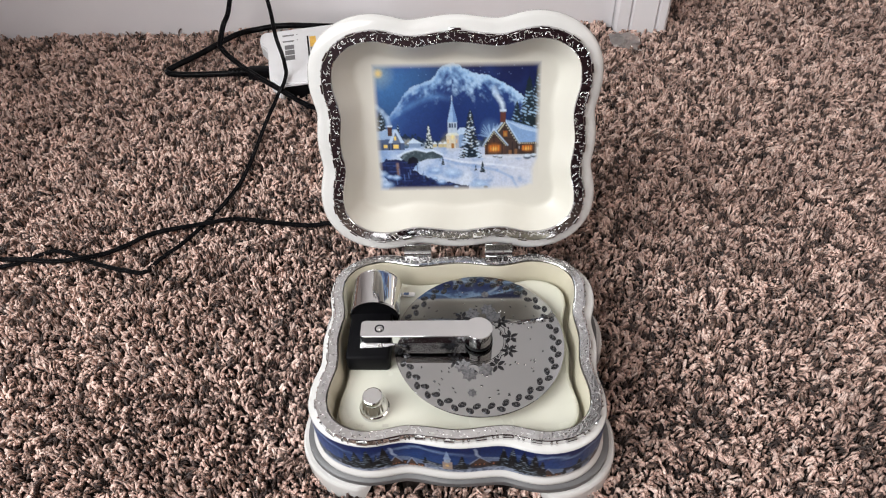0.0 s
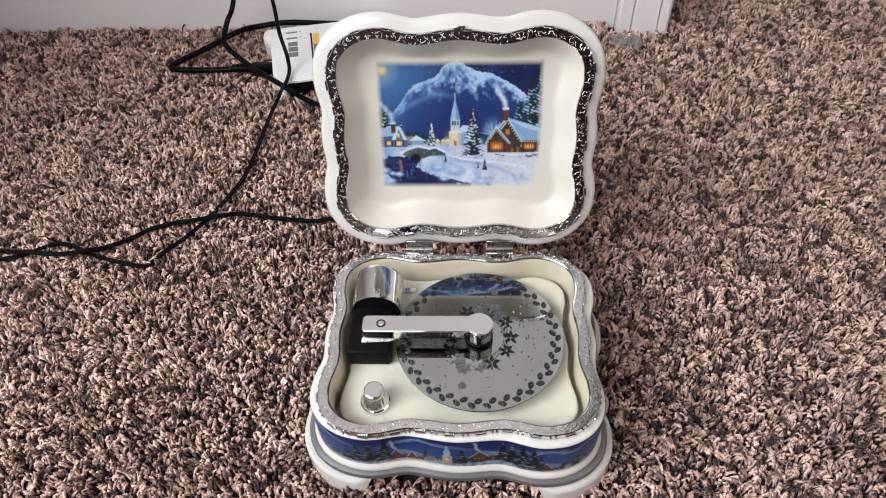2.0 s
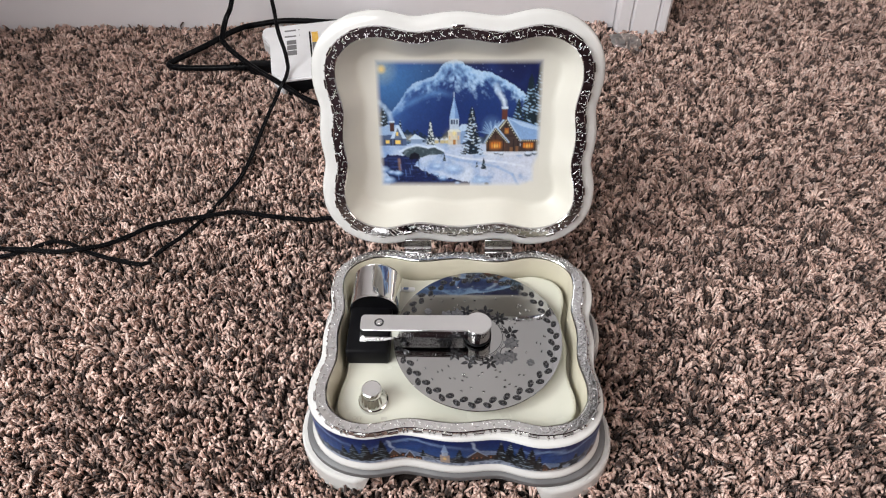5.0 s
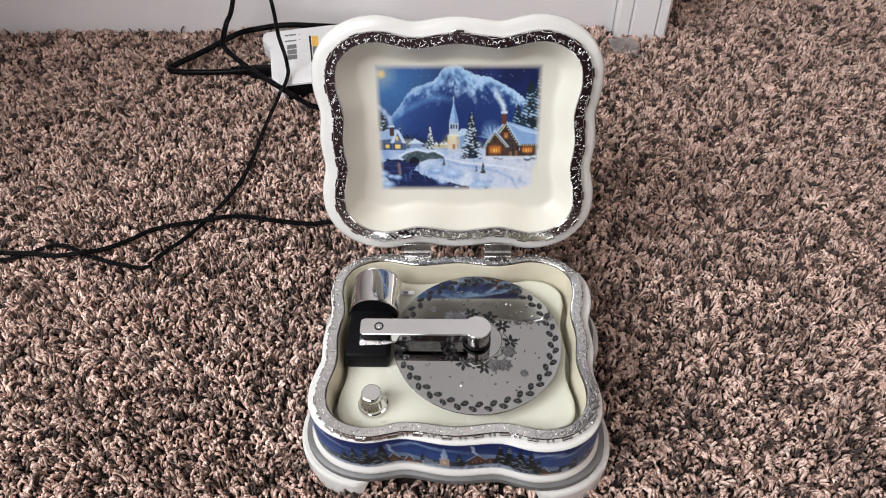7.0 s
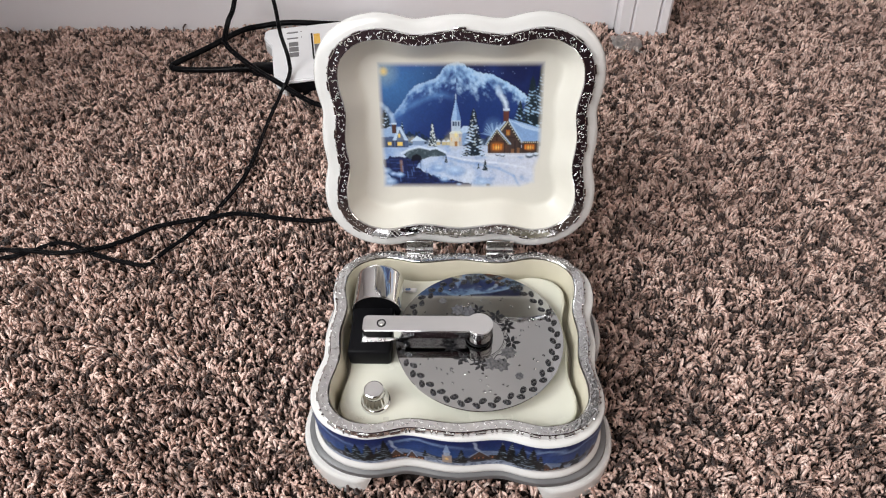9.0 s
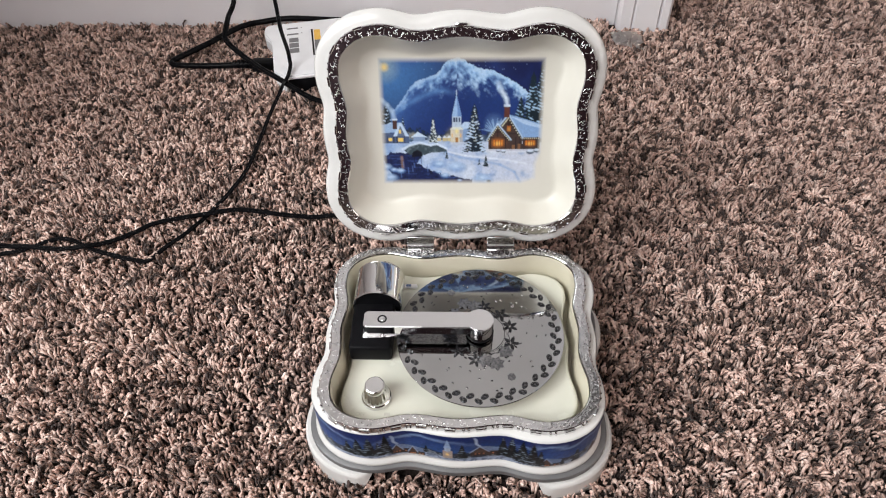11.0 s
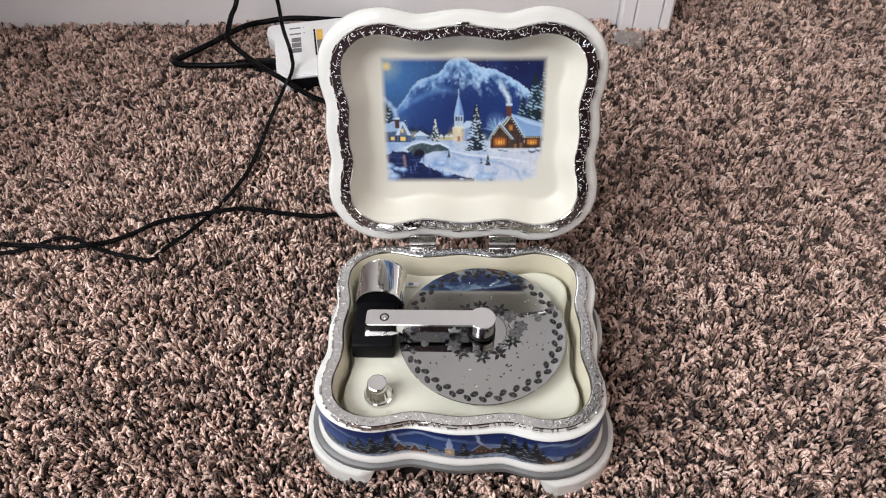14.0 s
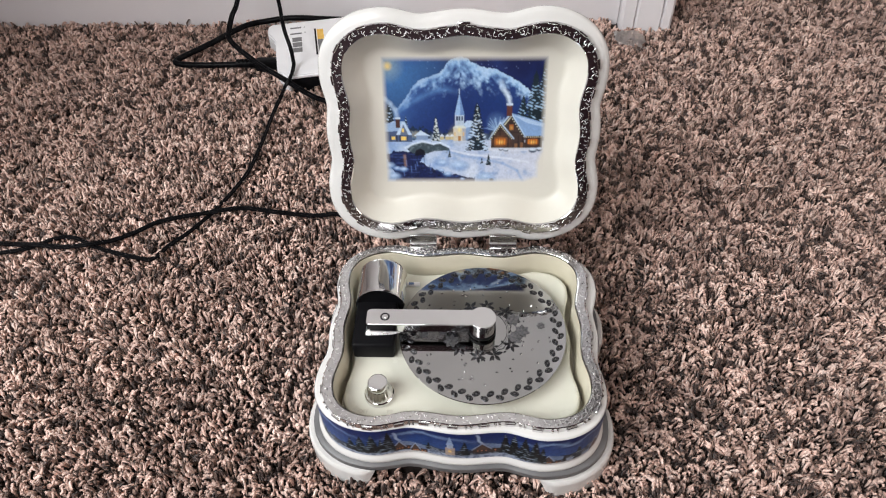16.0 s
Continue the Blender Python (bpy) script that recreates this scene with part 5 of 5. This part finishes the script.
def hinge(x):
    """Two leaves joined by a knuckled pin."""
    y, z = 0.0790, RIM + 0.0035
    h = part("hinge", box_bm(x - 0.0105, x + 0.0105, y - 0.0030, y + 0.0010, RIM - 0.0010, RIM + 0.0022, 0.0005, 1), M_HINGE, BOX, "small chrome hinge")
    for k, (a, b) in enumerate(((-0.0105, -0.0038), (-0.0032, 0.0032), (0.0038, 0.0105))):
        v, f = tube([(x + a, y, z), (x + b, y, z)], 0.0028, 12, 1)
        mesh_part("knuckle", v, f, M_HINGE, h, "")
    th = radians(LID_TILT)
    up = Vector((0, math.cos(th), math.sin(th)))
    leaf = part("hinge_leaf", box_bm(-0.0105, 0.0105, 0, 0.0068, -0.0008, 0.0008, 0.0003, 1), M_HINGE, h, "")
    leaf.matrix_local = Matrix.Translation((x, y + 0.0005, z + 0.001)) @ Matrix.Rotation(th, 4, "X")


hinge(-0.0315)
hinge(0.0315)


# ---------------------------------------------------------------- power strip and cables
def power_strip():
    e = empty("power_strip", pose(-0.2558, 0.5210, 0, 0, 0, 12))
    tagged(e, "white power strip with black base on the carpet", "power strip")
    # plan in its own frame: x along the strip, y to the wall, waisted end
    L, Wd = 0.165, 0.1276
    end = [(0.0170, -Wd), (0.0060, -0.1120), (0.0045, -0.0420), (-0.0050, -0.0225), (-0.0040, -0.0050), (0.0010, 0.0)]

    def prism(name, pl, z0, z1, mat, label, bev):
        bm = bmesh.new()
        face = bm.faces.new([bm.verts.new((x, y, z0)) for x, y in pl])
        ext = bmesh.ops.extrude_face_region(bm, geom=[face])
        for g in ext["geom"]:
            if isinstance(g, bmesh.types.BMVert):
                g.co.z = z1
        bmesh.ops.bevel(bm, geom=list(bm.edges), offset=bev, segments=3, affect="EDGES")
        return part(name, bm, mat, e, label, True, 35)
    prism("top_case", end + [(L, 0.0), (L, -Wd)], 0.0140, 0.0192, M_WHITEPLASTIC, "white plastic case", 0.0016)
    prism("end_cap", end + [(0.0260, 0.0), (0.0200, -Wd + 0.002)], -0.0072, 0.0142, M_WHITEPLASTIC, "white plastic end", 0.0012)
    prism("base_case", [(0.0215, -Wd + 0.0015), (0.0265, -0.0015), (L - 0.002, -0.0015), (L - 0.002, -Wd + 0.0015)], -0.0075, 0.0142, M_BLACK, "black plastic base", 0.0012)
    # maker's mark and notes as plain bars, slot and sticker
    zt = 0.0192
    for y0, y1 in ((-0.0755, -0.0650), (-0.0630, -0.0520), (-0.0500, -0.0400)):
        part("brand_bar", box_bm(0.0262, 0.0380, y0, y1, zt - 0.0003, zt + 0.0002, 0.0001, 1), M_PRINTGREY, e, "plain grey printed bar", False)
    for y0 in (-0.0320, -0.0175):
        part("note_bar", box_bm(0.0240, 0.0384, y0, y0 + 0.0032, zt - 0.0003, zt + 0.0002), M_PRINTGREY, e, "thin grey printed line", False)
    for y0 in (-0.0300, -0.0165):
        part("note_dot", box_bm(0.0418, 0.0434, y0, y0 + 0.0016, zt - 0.0003, zt + 0.0002), M_PRINTGREY, e, "small grey printed dot", False)
    part("slot", box_bm(0.0546, 0.0568, -0.0860, -0.0230, zt - 0.0003, zt + 0.0003), M_BLACK, e, "dark slot in the top", False)
    part("sticker", box_bm(0.0580, 0.0660, -0.0500, -0.0250, zt - 0.0003, zt + 0.0002), M_YELLOW, e, "orange printed sticker", False)
    part("sticker_foot", box_bm(0.0580, 0.0660, -0.0840, -0.0505, zt - 0.0003, zt + 0.0002), M_PRINTGREY, e, "grey printed sticker", False)
    return e


power_strip()


def cables():
    z = 0.0046
    # heavy mains lead, bent back on itself, with a strain relief at the strip
    pts = [(-0.2250, 0.4480, 0.009), (-0.2500, 0.4470, 0.009), (-0.2768, 0.4448, 0.0085), (-0.3197, 0.4452, 0.007), (-0.3527, 0.4481, 0.006), (-0.3650, 0.4515, 0.006), (-0.3670, 0.4580, 0.006), (-0.3600, 0.4680, 0.006),
           (-0.3320, 0.4950, 0.008), (-0.2960, 0.5300, 0.012), (-0.2680, 0.5415, 0.013), (-0.2300, 0.5425, 0.0170), (-0.1690, 0.5450, 0.0130), (-0.05, 0.5480, 0.008)]
    e = empty("mains_lead", pose(-0.30, 0.47, 0))
    tagged(e, "thick black mains lead looped on the carpet", "power cable")
    off = Vector((-0.30, 0.47, 0))
    v, f = tube([Vector(p) - off for p in pts], 0.0037, 10, 8)
    mesh_part("lead", v, f, M_RUBBER, e)
    for k in range(5):
        x = -0.2620 - k * 0.0052
        v, f = tube([Vector((x, 0.4462, 0.0088)) - off, Vector((x - 0.0030, 0.4462, 0.0088)) - off], 0.0062 - 0.0003 * k, 10, 1)
        mesh_part("strain_ring", v, f, M_RUBBER, e)
    part("plug_body", box_bm(-0.2625 + 0.30, -0.2280 + 0.30, 0.4465 - 0.0068 - 0.47, 0.4465 + 0.0068 - 0.47, -0.0010, 0.0140, 0.003, 2), M_BLACK, e, "black moulded connector")

    def flat_cord(name, pts, label, r=0.0014):
        """Two strands side by side."""
        p0 = Vector(pts[len(pts) // 2])
        e = empty(name, Matrix.Translation((p0.x, p0.y, 0)))
        tagged(e, label, "cable")
        P = [Vector(p) for p in pts]
        for s in (-1, 1):
            Q = []
            for i, p in enumerate(P):
                d = P[min(i + 1, len(P) - 1)] - P[max(i - 1, 0)]
                u = d.cross(Vector((0, 0, 1)))
                u = u.normalized() if u.length > 1e-5 else Vector((1, 0, 0))
                Q.append(p + u * (s * r * 0.85) - Vector((p0.x, p0.y, 0)))
            v, f = tube(Q, r, 8, 8)
            mesh_part("strand", v, f, M_RUBBER, e)
    flat_cord("adapter_cord", [(-0.1050, 0.1650, 0.010), (-0.1248, 0.1830, z), (-0.1438, 0.1805, z), (-0.1780, 0.1842, z), (-0.2186, 0.1897, z + 0.001), (-0.2494, 0.1816, z + 0.003), (-0.2958, 0.1727, z), (-0.3138, 0.1595, z),
                               (-0.3342, 0.1466, z), (-0.3533, 0.1391, z + 0.002), (-0.3797, 0.1368, z), (-0.4080, 0.1388, z + 0.001), (-0.4420, 0.1407, z), (-0.60, 0.150, z)], "thin black twin cord from the box across the carpet")
    flat_cord("hanging_cord", [(-0.2600, 0.5580, 0.40), (-0.2500, 0.5300, 0.220), (-0.2350, 0.4950, 0.115), (-0.2243, 0.4700, 0.0799), (-0.2157, 0.4400, 0.0601), (-0.2080, 0.4240, 0.0430), (-0.2070, 0.4210, 0.0300), (-0.2061, 0.4150, 0.0245), (-0.2065, 0.3973, 0.0220), (-0.2130, 0.3890, 0.0140), (-0.2170, 0.3850, 0.0070), (-0.2214, 0.3439, z),
                               (-0.2251, 0.2621, z), (-0.2345, 0.2203, z), (-0.2498, 0.1831, z), (-0.2657, 0.1560, z), (-0.2777, 0.1411, z), (-0.2880, 0.1285, 0.002), (-0.2940, 0.1245, 0.0015), (-0.3020, 0.1251, 0.002), (-0.3281, 0.1299, z), (-0.3533, 0.1391, z),
                               (-0.3705, 0.1479, z), (-0.3852, 0.1500, z), (-0.3971, 0.1455, z), (-0.4080, 0.1388, z), (-0.4364, 0.1291, z), (-0.60, 0.100, z)], "thin black cord hanging down to the carpet", 0.00125)
    flat_cord("looped_cord", [(-0.2500, 0.5580, 0.40), (-0.2600, 0.5400, 0.220), (-0.2720, 0.5180, 0.115), (-0.2841, 0.5000, 0.0651), (-0.2932, 0.4900, 0.0480), (-0.2971, 0.4739, 0.0340), (-0.2951, 0.4666, 0.0310), (-0.2848, 0.4548, 0.0270), (-0.2647, 0.4375, 0.0220), (-0.2401, 0.4171, 0.0190), (-0.2164, 0.3984, 0.0170),
                              (-0.1845, 0.3801, 0.0080), (-0.1632, 0.3693, 0.006), (-0.10, 0.34, z), (-0.06, 0.33, z)], "thin black cord looped in front of the power strip", 0.0019)


cables()


def plastic_scrap():
    """A crumpled bit of clear film."""
    rng = random.Random(5)
    bm = bmesh.new()
    bmesh.ops.create_grid(bm, x_segments=9, y_segments=9, size=0.017)
    for v in bm.verts:
        r = v.co.length / 0.024
        v.co.x += rng.uniform(-0.003, 0.003)
        v.co.y += rng.uniform(-0.003, 0.003)
        v.co.z = max(0, 0.009 - 0.009 * r) + rng.uniform(0, 0.0055)
    ob = part("plastic_scrap", bm, M_FILM, None, "", False)
    ob.location = (0.2090, 0.5060, 0.0005)
    tagged(ob, "crumpled scrap of clear plastic film on the carpet", "plastic scrap")


plastic_scrap()


# ---------------------------------------------------------------- what moves
def motions():
    rows = []
    for k in range(33):
        t = k * 0.5
        rows.append((t, pose(*DISC, 0, 0, -97.0 + 85.2 * t)))
    walk(DISC_OB, rows)


motions()
